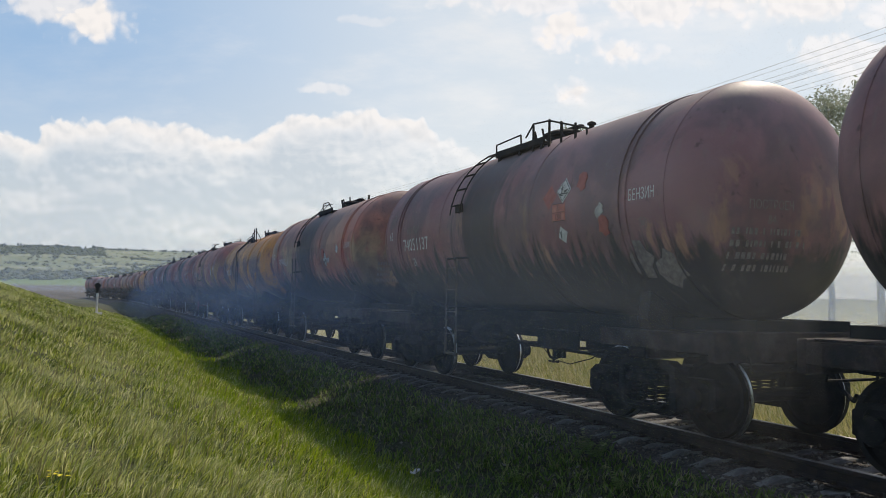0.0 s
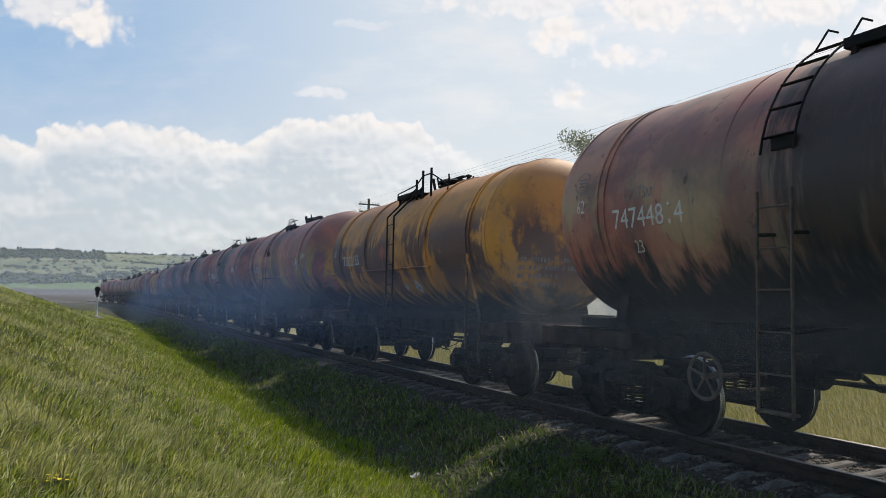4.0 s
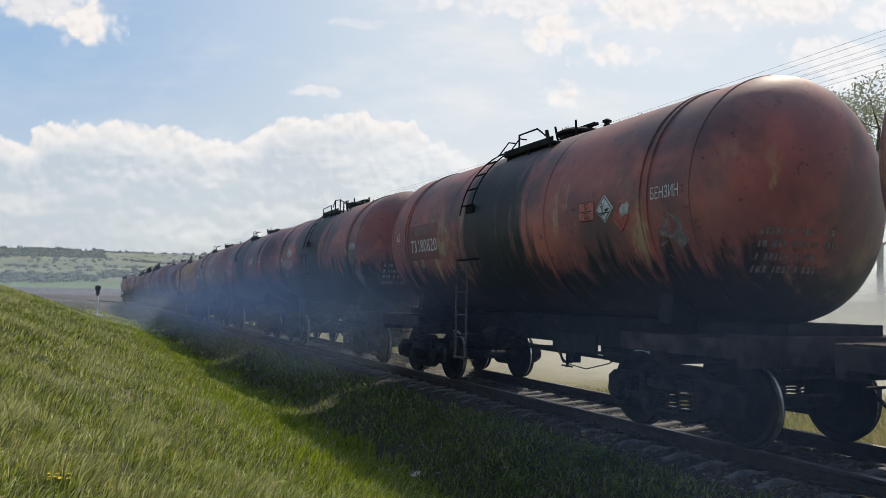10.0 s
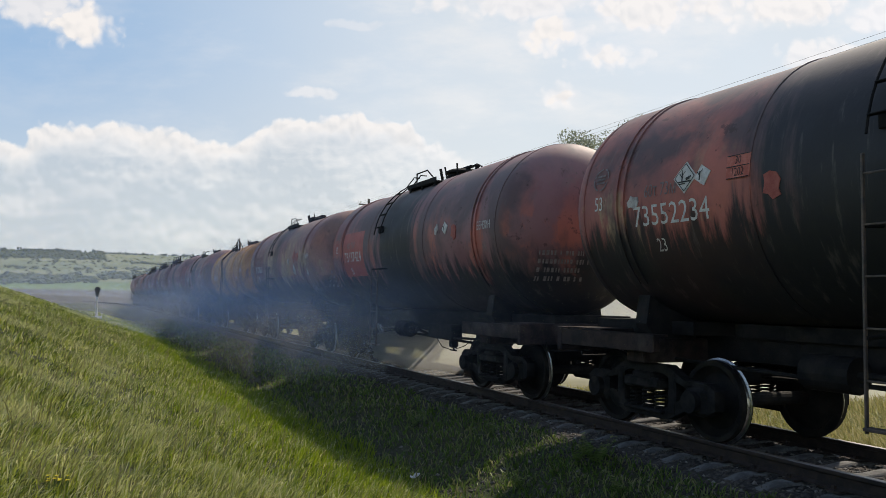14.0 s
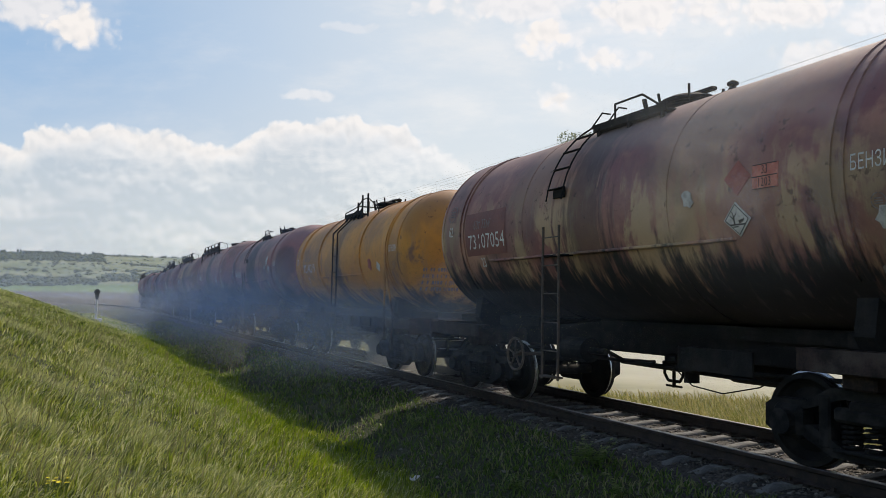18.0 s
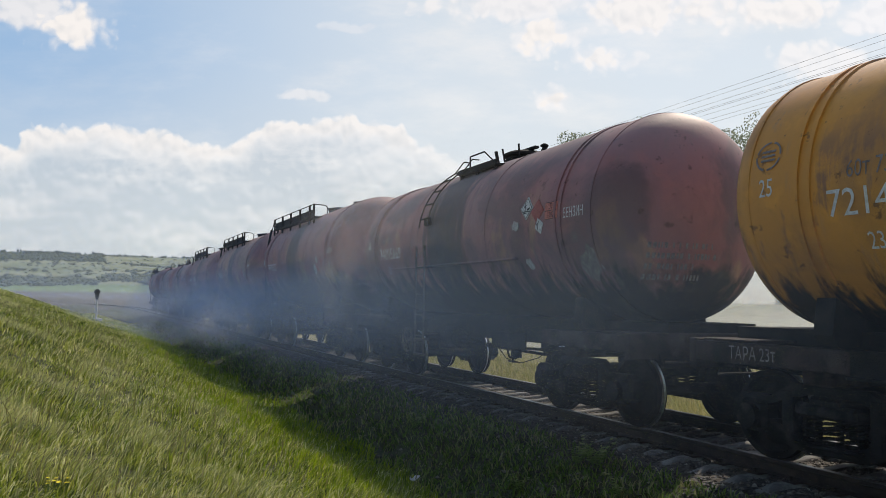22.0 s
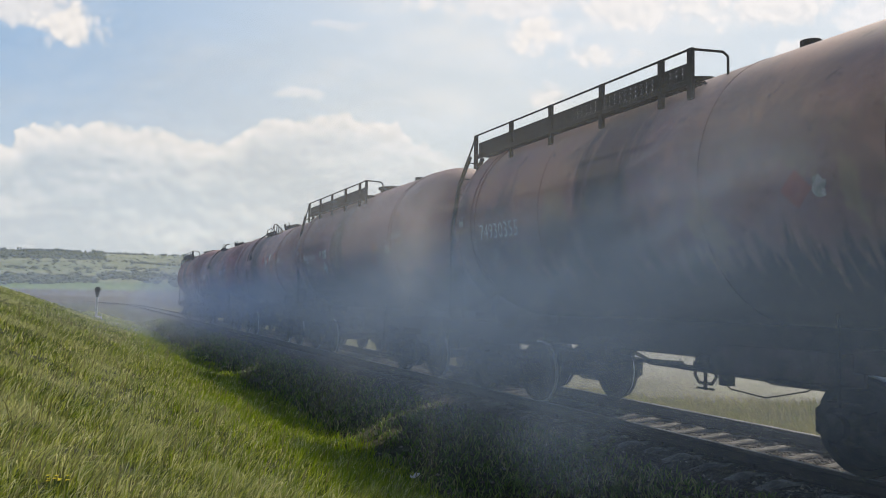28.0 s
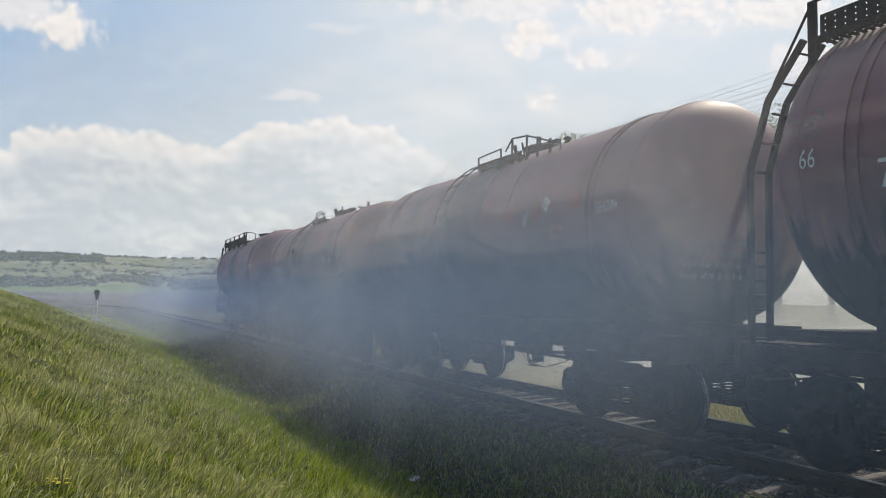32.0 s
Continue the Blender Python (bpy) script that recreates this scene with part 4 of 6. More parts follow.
wagon_a(-2, "red tank wagon with ochre patches and a red hand brake wheel", (RED, DKRED, OCHRE, 0.6, 0.5, 1.95), "740 95456", "62",
        [("red", -2.63, -0.13), ("33/1203", -3.01, -0.15), ("dead_tree", -3.42, -0.18), ("bigscrap", -4.4, -0.6)], wheel="red", jacket=True)
wagon_a(-1, "dark red tank wagon with a black oil stain below the hatch", (RED, DKRED, TAN, 0.3, 1.2, 2.1), "731 80820", "62",
        [("30/1202", -2.72, -0.06), ("dead_tree", -3.13, -0.06), ("red", -3.45, -0.2), ("scrap", -3.55, -0.1), ("bigscrap", -4.35, -0.5)])
wagon_a(0, "black-stained dark red tank wagon with torn white placards", (RED, DKRED, TAN, 0.25, 1.8, 2.5), "73552234", "53",
        [("dead_tree", 2.70, 0.17), ("diamond", 2.42, 0.16), ("30/1202", 1.90, 0.18), ("redscrap", 1.45, -0.07), ("scrap", 3.63, -0.02), ("redscrap", -3.1, -0.5), ("bigscrap", -4.5, -0.7)])
wagon_a(1, "dark brown tank wagon with a red painted number panel", (DKRED, PURPLE, RED, 0.6, 1.3, 2.2), "731 37424", "62",
        [("scrap", -2.3, 0.1), ("diamond", -2.7, 0.1), ("redscrap", -3.1, 0.0)])
wagon_a(2, "brown and tan weathered tank wagon with hazard placards", (BROWN, DKRED, TAN, 0.5, 0.4, 2.1), "731 07054", "62",
        [("red", -2.72, 0.08), ("33/1203", -3.09, 0.05), ("dead_tree", -2.68, -0.35), ("scrap", -1.97, -0.06), ("scrap", -4.33, -0.47), ("bigscrap", -4.36, -0.95), ("bigscrap", -4.75, -1.0)], wheel="grey", jacket=True)
wagon_y(3, "mustard yellow tank wagon with a white diamond placard", ((0.66, 0.28, 0.035), (0.56, 0.23, 0.035), (0.24, 0.11, 0.06), 0.35, 0.2, 1.72), "721 46319", "25",
        [("diamond", -3.27, -0.35), ("redscrap", -2.68, -0.28)])
wagon_a(4, "dull red-brown tank wagon with white and orange placards", (DULL, PURPLE, BROWN, 0.4, 0.9, 2.0), "740 95669", "62",
        [("dead_tree", -3.02, 0.2), ("red", -3.34, 0.13), ("30/1202", -3.73, 0.1), ("diamond", -3.4, -0.1), ("scrap", -2.68, -0.05), ("scrap", -2.92, -0.65), ("bigscrap", -4.5, -0.7)], wheel="grey", jacket=True)
wagon_w(5, "red-brown tank wagon with a long railed walkway on top", (DULL, PURPLE, TAN, 0.45, 0.6, 2.2), "749 00325", "66",
        [("dead_tree", -2.68, -0.46), ("scrap", -2.96, -0.2), ("red", -3.35, -0.25), ("redscrap", -3.0, -0.4)])
wagon_w(6, "smoke-grimed brown tank wagon with a long railed walkway", (BROWN, PURPLE, TAN, 0.45, 0.5, 2.1), "749 30355", "66",
        [("red", -2.91, -0.26), ("scrap", -3.17, -0.26)])
wagon_w(7, "dark red-brown tank wagon with white number plates", (DKRED, PURPLE, BROWN, 0.3, 0.5, 2.2), "789 61019", "66",
        [("w33/1203", 1.3, -0.14), ("scrap", 1.75, -0.11), ("dead_tree", 1.38, -0.5), ("dead_tree", -3.78, -0.25), ("redscrap", -2.82, -0.12), ("red", -2.79, -0.49)])
wagon_a(8, "dull purple-brown tank wagon with worn placards", (PURPLE, DKRED, BROWN, 0.3, 0.7, 2.1), "", "62",
        [("diamond", -2.8, 0.22), ("red", -1.62, 0.09), ("scrap", -2.22, 0.03), ("redscrap", -2.5, 0.1), ("33/1203", -3.08, -0.21), ("redscrap", -3.58, 0.23)])
wagon_a(9, "dark red-brown tank wagon with white placards", (DULL, PURPLE, BROWN, 0.4, 0.7, 2.1), "737 79632", "62",
        [("diamond", -2.88, -0.09), ("scrap", -3.45, -0.11)])
wagon_w(10, "dark red-brown last tank wagon with walkway and end ladder", (DULL, PURPLE, BROWN, 0.3, 0.5, 2.1), "", "66", [("diamond", -2.5, -0.2)])

# ---- grass ----
def blade_material(name, tones, glow=0.45):
    """Thin leaves: each its own tone, light shining through."""
    m = Mat(name, 0.42)
    m.b.inputs["Specular IOR Level"].default_value = 0.25
    r = m.island()
    col = tones[0]
    for i, t in enumerate(tones[1:]):
        e = (i + 1) / len(tones)
        col = m.mix(m.step(r, e - 0.09, e + 0.09), col, t)
    patch = m.noise(0.45, 4)
    col = m.mix(m.math("MULTIPLY", m.step(patch, 0.42, 0.66), 0.45), col, tones[-1])
    m.colour(col)
    tr, mx = m.node("ShaderNodeBsdfTranslucent"), m.node("ShaderNodeMixShader")
    m.put(tr.inputs[0], col)
    mx.inputs[0].default_value = glow
    m.t.links.new(m.b.outputs[0], mx.inputs[1])
    m.t.links.new(tr.outputs[0], mx.inputs[2])
    m.t.links.new(mx.outputs[0], m.t.nodes["Material Output"].inputs[0])
    return m.m


GX, GY = np.arange(-22, 22.01, 0.25), np.arange(-27, 96.01, 0.5)
GZ = np.array([[ground_z(float(x), float(y)) for x in GX] for y in GY])


def grid_z(x, y):
    """Ground height for arrays of places near the track."""
    fx, fy = np.clip((x - GX[0]) / 0.25, 0, len(GX) - 1.001), np.clip((y - GY[0]) / 0.5, 0, len(GY) - 1.001)
    i, j = fx.astype(int), fy.astype(int)
    u, v = fx - i, fy - j
    return (GZ[j, i] * (1 - u) + GZ[j, i + 1] * u) * (1 - v) + (GZ[j + 1, i] * (1 - u) + GZ[j + 1, i + 1] * u) * v


def wave(x, y, s, seed):
    """Cheap smooth variation for arrays."""
    return (np.sin(x * s + seed) * np.cos(y * s * 0.8 + seed * 2) + np.sin(x * s * 2.3 + y * s * 1.9 + seed * 3) * 0.6 + np.cos(y * s * 3.1 - x * s * 2.7 + seed) * 0.4) / 2


def blades(name, x, y, height, width, lean, lean_dir, mat, label):
    """Bent blades, three triangles each, in one mesh."""
    n = len(x)
    z = grid_z(x, y) - 0.01
    face = np.random.uniform(0, 2 * math.pi, n)
    cx, cy = np.cos(face) * width / 2, np.sin(face) * width / 2
    dx, dy = np.cos(lean_dir) * lean * height, np.sin(lean_dir) * lean * height
    co = np.empty((n, 5, 3))
    co[:, 0] = np.stack([x - cx, y - cy, z], 1)
    co[:, 1] = np.stack([x + cx, y + cy, z], 1)
    mx, my, mz = x + dx * 0.35, y + dy * 0.35, z + height * 0.6
    co[:, 2] = np.stack([mx + cx * 0.8, my + cy * 0.8, mz], 1)
    co[:, 3] = np.stack([mx - cx * 0.8, my - cy * 0.8, mz], 1)
    co[:, 4] = np.stack([x + dx, y + dy, z + height * np.sqrt(np.clip(1 - 0.45 * lean ** 2, 0.3, 1))], 1)
    base = np.arange(n)[:, None] * 5
    loops = (base + np.array([[0, 1, 2, 3, 3, 2, 4]])).ravel()
    me = bpy.data.meshes.new(name)
    me.vertices.add(n * 5)
    me.vertices.foreach_set("co", co.ravel())
    me.loops.add(n * 7)
    me.loops.foreach_set("vertex_index", loops)
    me.polygons.add(n * 2)
    me.polygons.foreach_set("loop_start", (np.arange(n)[:, None] * 7 + np.array([[0, 4]])).ravel())
    me.update(calc_edges=True)
    me.materials.append(mat)
    return tagged(new(name, me), label, "grass", kind="stuff")


def fan(n, az0, az1, r0, r1, power):
    """Places spread round the foot of the camera, thinning with distance."""
    a = np.radians(np.random.uniform(az0, az1, n))
    r = (r0 ** power + np.random.random(n) * (r1 ** power - r0 ** power)) ** (1 / power)
    return EYE.x + r * np.sin(a), r * np.cos(a), r


M_GRASS = blade_material("wild_grass", [(0.035, 0.06, 0.004), (0.22, 0.30, 0.018), (0.52, 0.55, 0.08), (0.08, 0.12, 0.008), (0.82, 0.78, 0.40)], 0.34)
M_LUSH = blade_material("lush_grass", [(0.13, 0.20, 0.010), (0.27, 0.36, 0.020), (0.37, 0.43, 0.04), (0.20, 0.28, 0.016)], 0.55)
M_WEED = blade_material("low_weeds", [(0.07, 0.125, 0.022), (0.17, 0.25, 0.05), (0.32, 0.30, 0.15), (0.10, 0.17, 0.03)])
M_DRY = blade_material("dry_meadow_grass", [(0.24, 0.23, 0.07), (0.33, 0.29, 0.12), (0.17, 0.19, 0.045), (0.40, 0.35, 0.18)])

# each tuft: a dozen blades that lean one way
cx, cy, cr = fan(46000, -9, 46, 2.0, 75, 0.75)
keep = (cx < -3.8 - 0.25 * wave(cx, cy, 1.1, 2)) & (cx > -20)
cx, cy, cr = cx[keep], cy[keep], cr[keep]
tall = np.clip(1 + 0.45 * wave(cx, cy, 0.55, 5) + 0.3 * wave(cx, cy, 2.6, 1) + np.random.normal(0, 0.3, len(cx)), 0.35, 2.0)
lie = np.random.normal(-0.3, 0.8, len(cx)) + 0.6 * wave(cx, cy, 1.3, 9)
flat = np.random.uniform(0.2, 1.2, len(cx))
pick = np.repeat(np.arange(len(cx)), 13)
x, y = cx[pick] + np.random.normal(0, 0.012 + 0.004 * cr[pick]), cy[pick] + np.random.normal(0, 0.012 + 0.004 * cr[pick])
r = np.hypot(x - EYE.x, y)
blades("bank_grass", x, y, np.random.uniform(0.045, 0.125, len(x)) * tall[pick], 0.0038 + 0.0007 * r, flat[pick] + np.random.uniform(-0.2, 0.4, len(x)), lie[pick] + np.random.normal(0, 0.45, len(x)), M_GRASS,
       "windblown yellow-green wild grass covering the sloping bank")
x, y, r = fan(120000, -2, 40, 3.5, 60, 0.6)
keep = (x < -3.6 - 0.25 * wave(x, y, 1.4, 1)) & (x > -4.9 - 0.4 * wave(x, y, 0.8, 3) - np.abs(np.random.normal(0, 0.9, len(x))))
x, y, r = x[keep], y[keep], r[keep]
blades("bank_grass", x, y, np.random.uniform(0.07, 0.20, len(x)), 0.005 + 0.0009 * r, np.random.uniform(0.2, 0.8, len(x)), np.random.normal(-0.4, 1.2, len(x)), M_LUSH,
       "lush bright green grass at the foot of the bank")
x, y, r = fan(170000, -2, 58, 5.0, 70, 0.6)
keep = (x > -4.2) & (x < -1.5 + 0.15 * wave(x, y, 1.3, 4)) & (wave(x, y, 0.9, 8) + wave(x, y, 3.1, 6) * 0.6 > -0.75)
x, y, r = x[keep], y[keep], r[keep]
blades("shoulder_weeds", x, y, np.random.uniform(0.04, 0.15, len(x)), 0.008 + 0.0011 * r, np.random.uniform(0.3, 1.2, len(x)), np.random.uniform(0, 6.3, len(x)), M_WEED,
       "short dark green weeds on the gravelly track shoulder")
x, y, r = fan(110000, 20, 60, 9.0, 90, 0.7)
keep = (x > 2.6 + 0.4 * wave(x, y, 1.2, 3)) & (x < 30)
x, y, r = x[keep], y[keep], r[keep]
blades("meadow_grass", x, y, np.random.uniform(0.10, 0.32, len(x)), 0.006 + 0.0009 * r, np.random.uniform(0.2, 0.9, len(x)), np.random.normal(2.6, 1.0, len(x)), M_DRY,
       "dry yellowish meadow grass beyond the track")
# the same bank to both sides and behind
for n, x0, y0, y1, wide in ((220000, -13.5, -8, 11, 0.009), (60000, -20, -26, 22, 0.02)):
    x, y = np.random.uniform(x0, -4.2, n), np.random.uniform(y0, y1, n)
    out = (np.abs(np.degrees(np.arctan2(x - EYE.x, y)) - 18.5) > 27) | (np.hypot(x - EYE.x, y) < 2.1)
    x, y = x[out], y[out]
    blades("bank_grass", x, y, np.random.uniform(0.05, 0.15, len(x)) * np.clip(1 + 0.6 * wave(x, y, 0.55, 5), 0.4, 1.8), np.full(len(x), wide), np.random.uniform(0.2, 1.4, len(x)),
           np.random.normal(-0.4, 0.9, len(x)) + 2 * wave(x, y, 5.0, 3), M_GRASS, "windblown yellow-green wild grass covering the sloping bank")
n = 40000
x, y = np.random.uniform(-4.7, -1.6, n), np.random.uniform(-26, 9, n)
out = (np.abs(np.degrees(np.arctan2(x - EYE.x, y)) - 28) > 30) & (wave(x, y, 0.9, 8) + wave(x, y, 3.1, 6) * 0.6 > -0.55)
x, y = x[out], y[out]
blades("shoulder_weeds", x, y, np.random.uniform(0.04, 0.15, len(x)), np.full(len(x), 0.02), np.random.uniform(0.3, 1.2, len(x)), np.random.uniform(0, 6.3, len(x)), M_WEED,
       "short dark green weeds on the gravelly track shoulder")
# seed heads standing above the grass along the foot of the bank
x, y, r = fan(2600, -6, 45, 2.6, 34, 0.8)
keep = (x < -3.4) & (x > -12)
x, y, r = x[keep], y[keep], r[keep]
blades("seed_stalks", x, y, np.random.uniform(0.2, 0.34, len(x)), 0.004 + 0.0009 * r, np.random.uniform(0.2, 0.7, len(x)), np.random.normal(-0.3, 0.8, len(x)),
       blade_material("pale_seed_stalks", [(0.30, 0.27, 0.13), (0.20, 0.19, 0.07)]), "pale seed stalks standing above the grass")


# ---- loose stones on the shoulder and between the sleepers ----
def stones(name, x, y, size, mat, label):
    n = len(x)
    z = grid_z(x, y)
    octa = np.array([(1, 0, 0), (-1, 0, 0), (0, 1, 0), (0, -1, 0), (0, 0, 1), (0, 0, -1)], float)
    tri = np.array([(0, 2, 4), (2, 1, 4), (1, 3, 4), (3, 0, 4), (2, 0, 5), (1, 2, 5), (3, 1, 5), (0, 3, 5)])
    co = octa[None] * (size[:, None, None] * np.random.uniform(0.55, 1.25, (n, 6, 3)))
    w = np.random.uniform(0, 6.28, n)
    c, s = np.cos(w)[:, None], np.sin(w)[:, None]
    px, py = co[:, :, 0] * c - co[:, :, 1] * s, co[:, :, 0] * s + co[:, :, 1] * c
    co = np.stack([px + x[:, None], py + y[:, None], co[:, :, 2] * 0.7 + z[:, None] + 0.1 * size[:, None]], 2)
    me = bpy.data.meshes.new(name)
    me.vertices.add(n * 6)
    me.vertices.foreach_set("co", co.ravel())
    me.loops.add(n * 24)
    me.loops.foreach_set("vertex_index", (np.arange(n)[:, None, None] * 6 + tri[None]).ravel())
    me.polygons.add(n * 8)
    me.polygons.foreach_set("loop_start", np.arange(n * 8) * 3)
    me.update(calc_edges=True)
    me.materials.append(mat)
    return tagged(new(name, me), label, "gravel", kind="stuff")


def stone_material():
    m = Mat("track_gravel", 0.9)
    r = m.island()
    col = m.mix(m.step(r, 0.2, 0.5), (0.05, 0.042, 0.037), (0.13, 0.112, 0.095))
    col = m.mix(m.step(r, 0.86, 0.97), col, (0.30, 0.28, 0.25))
    m.colour(m.mix(m.math("MULTIPLY", m.noise(30, 4), 0.5), col, (0.05, 0.04, 0.035)))
    return m.m


M_STONE = stone_material()
x, y, r = fan(90000, 0, 60, 6.0, 50, 0.6)
keep = (np.abs(x) < 1.9 + 0.4 * wave(x, y, 1.1, 2)) | ((x > -4.4) & (x < -1.5) & (np.random.random(len(x)) < 0.45))
x, y = x[keep], y[keep]
stones("gravel", x, y, np.random.uniform(0.012, 0.038, len(x)), M_STONE, "grey-brown crushed stone along the track")


# ---- small plants and litter beside the ditch ----
def build_flower(x, y, seed):
    rng = random.Random(seed)
    ob = tagged(new("wildflower"), "small wildflower with bright yellow heads among the grass", "flower", "yellow wildflowers")
    ob.location = (x, y, ground_z(x, y))
    for i in range(6):
        tip = Vector((rng.uniform(-0.05, 0.05), rng.uniform(-0.04, 0.04), rng.uniform(0.08, 0.12)))
        part("stem", rod(bmesh.new(), (tip.x * 0.3, tip.y * 0.3, -0.02), tip, 0.003, 5), M_STEM, ob)
        bm = bmesh.new()
        for k in range(7):
            w = 2 * math.pi * k / 7
            d = Vector((math.cos(w), math.sin(w), 0.5))
            bm.faces.new([bm.verts.new(tip + d * a + Vector((-d.y, d.x, 0)) * b) for a, b in ((0.0, 0.0), (0.007, 0.004), (0.013, 0.0), (0.007, -0.004))])
        part("flower_head", bm, M_YELLOW, ob, "bright yellow flower head")


def build_weed(x, y, seed, size=1.0):
    """A low leafy weed: stems from one root, broad pointed leaves along them."""
    rng = random.Random(seed)
    ob = tagged(new("weed_plant"), "leafy dark green weed on the track shoulder", "weed", "leafy weeds on the shoulder")
    ob.location = (x, y, ground_z(x, y))
    for i in range(9):
        w, ln = rng.uniform(0, 6.28), rng.uniform(0.16, 0.32) * size
        tip = Vector((math.cos(w) * ln * 0.7, math.sin(w) * ln * 0.7, ln))
        part("stem", rod(bmesh.new(), (0, 0, -0.02), tip, 0.004, 5, 0.002), M_STEM, ob)
        bm = bmesh.new()
        for k in range(8):
            c = tip * (0.25 + 0.75 * k / 7)
            a = rng.uniform(0, 6.28)
            d, q = Vector((math.cos(a), math.sin(a), rng.uniform(-0.1, 0.5))), rng.uniform(0.05, 0.09) * size
            e = Vector((-d.y, d.x, 0)) * 0.3
            bm.faces.new([bm.verts.new(c + v * q) for v in (Vector(), d * 0.45 + e, d, d * 0.45 - e)])
        part("leaves", bm, M_WEED, ob)


M_STEM = worn("green_stem", (0.08, 0.13, 0.03), (0.12, 0.18, 0.05), 9, 0.7)
M_YELLOW = worn("yellow_petals", (0.75, 0.58, 0.02), (0.85, 0.70, 0.04), 20, 0.6)
for i, (x, y) in enumerate(((-7.75, 4.75), (-7.70, 4.85), (-8.66, 12.0))):
    build_flower(x, y, i)
for i, (x, y, size) in enumerate(((-1.95, 8.0, 1.25), (-2.05, 8.25, 1.0), (-1.8, 8.2, 0.9), (-2.6, 12.2, 0.8), (-2.1, 10.4, 0.8), (-2.9, 8.2, 0.7), (-2.4, 6.9, 0.8), (-1.9, 16.5, 0.8), (-3.0, 15.0, 0.7))):
    build_weed(x, y, 30 + i, size)
bm = bmesh.new()
sheet = [[bm.verts.new((0.02 * i - 0.06, 0.02 * j - 0.04, 0.05 + 0.05 * noise.noise(Vector((i * 0.7, j * 0.9, 4))) + 0.012 * i)) for j in range(5)] for i in range(7)]
for p, q in zip(sheet, sheet[1:]):
    for j in range(4):
        bm.faces.new((p[j], q[j], q[j + 1], p[j + 1]))
solid = bmesh.ops.extrude_face_region(bm, geom=bm.faces[:])
for e in solid["geom"]:
    if isinstance(e, bmesh.types.BMVert):
        e.co.z -= 0.003
bmesh.ops.recalc_face_normals(bm, faces=bm.faces)
litter = tagged(part("litter", bm, M_WHITE, None), "crumpled scrap of white paper in the grass of the ditch", "litter")
litter.matrix_basis = pose(-3.72, 9.45, ground_z(-3.72, 9.45) + 0.02, 0, 20, 40)


# ---- lineside signal ----
def build_signal(px, py):
    z = ground_z(px, py)
    ob = tagged(new("railway_signal"), "small lineside signal with a white mast and dark round head", "railway signal")
    ob.location = (px, py, z)
    bm = bmesh.new()
    box(bm, (0, 0, 0.05), (0.62, 0.4, 0.2), 0.02)
    part("base", bm, M_WHITE, ob, "whitewashed concrete base")
    bm = bmesh.new()
    rod(bm, (0, 0, 0.08), (0, 0, 1.35), 0.062, 12)
    part("mast", bm, M_WHITE, ob, "white painted mast")
    bm = bmesh.new()
    rod(bm, (0, 0, 1.25), (0, 0, 1.42), 0.07, 12)
    part("collar", bm, M_BLACK, ob)
    bm = bmesh.new()
    spun(bm, [(0.02, 0.03), (0.15, 0.03), (0.17, 0.0), (0.15, -0.03), (0.02, -0.03)], "y", 24, (0, 0, 1.70))
    box(bm, (0, 0.02, 1.5), (0.22, 0.06, 0.3), 0.02)
    part("target_plate", bm, M_BLACK, ob, "black round signal plate")
    bm = bmesh.new()
    rod(bm, (0, -0.16, 1.70), (0, -0.02, 1.70), 0.09, 14)
    part("lamp_hood", bm, M_BLACK, ob)


build_signal(-7.05, 50.5)


# ---- telegraph line ----
POLE_X = 13.4
LEVELS = [(10.05, 0.75), (9.45, 0.75)]


def build_pole():
    ob = tagged(new("telegraph_pole"), "tall grey wooden telegraph pole with two crossarms", "telegraph pole", "telegraph poles along the track")
    bm = bmesh.new()
    rod(bm, (0, 0, -0.3), (0, 0, 10.55), 0.15, 12, 0.10)
    part("mast", bm, M_WOOD, ob)
    for z, w in LEVELS:
        bm = bmesh.new()
        box(bm, (0, -0.12, z), (2 * w + 0.3, 0.09, 0.11), 0.01)
        arm = part("crossarm", bm, M_WOOD, ob)
        for x in (-w, -0.3, 0.3, w):
            bm = bmesh.new()
            rod(bm, (x, -0.12, z + 0.05), (x, -0.12, z + 0.14), 0.012, 6)
            spun(bm, [(0.01, 0.12), (0.045, 0.12), (0.05, 0.16), (0.03, 0.19), (0.04, 0.22), (0.01, 0.25)], "z", 10, (x, -0.12, z))
            part("insulator", bm, M_GLASSY, arm, "white insulator")
    return ob


first = build_pole()
first.location = (POLE_X, 61.8, ground_z(POLE_X, 61.8))
for py in (1.8, 121.8):
    copy_thing(first, pose(POLE_X, py, ground_z(POLE_X, py)))


def build_wires():
    n = 0
    for z, w in LEVELS:
        for x in (-w, -0.3, 0.3, w):
            bm = bmesh.new()
            for y0 in (1.8, 61.8):
                pts = []
                for i in range(11):
                    t = i / 10
                    pts.append((POLE_X + x, y0 - 0.12 + 60 * t, z + 0.21 + ground_z(POLE_X, 61.8) - 2.0 * t * (1 - t) * 0.6))
                bars(bm, pts, 0.0045, 5)
            ob = part("wire", bm, M_WIRE, None)
            tagged(ob, "thin dark overhead telegraph wire", "wire", "telegraph wires")


build_wires()


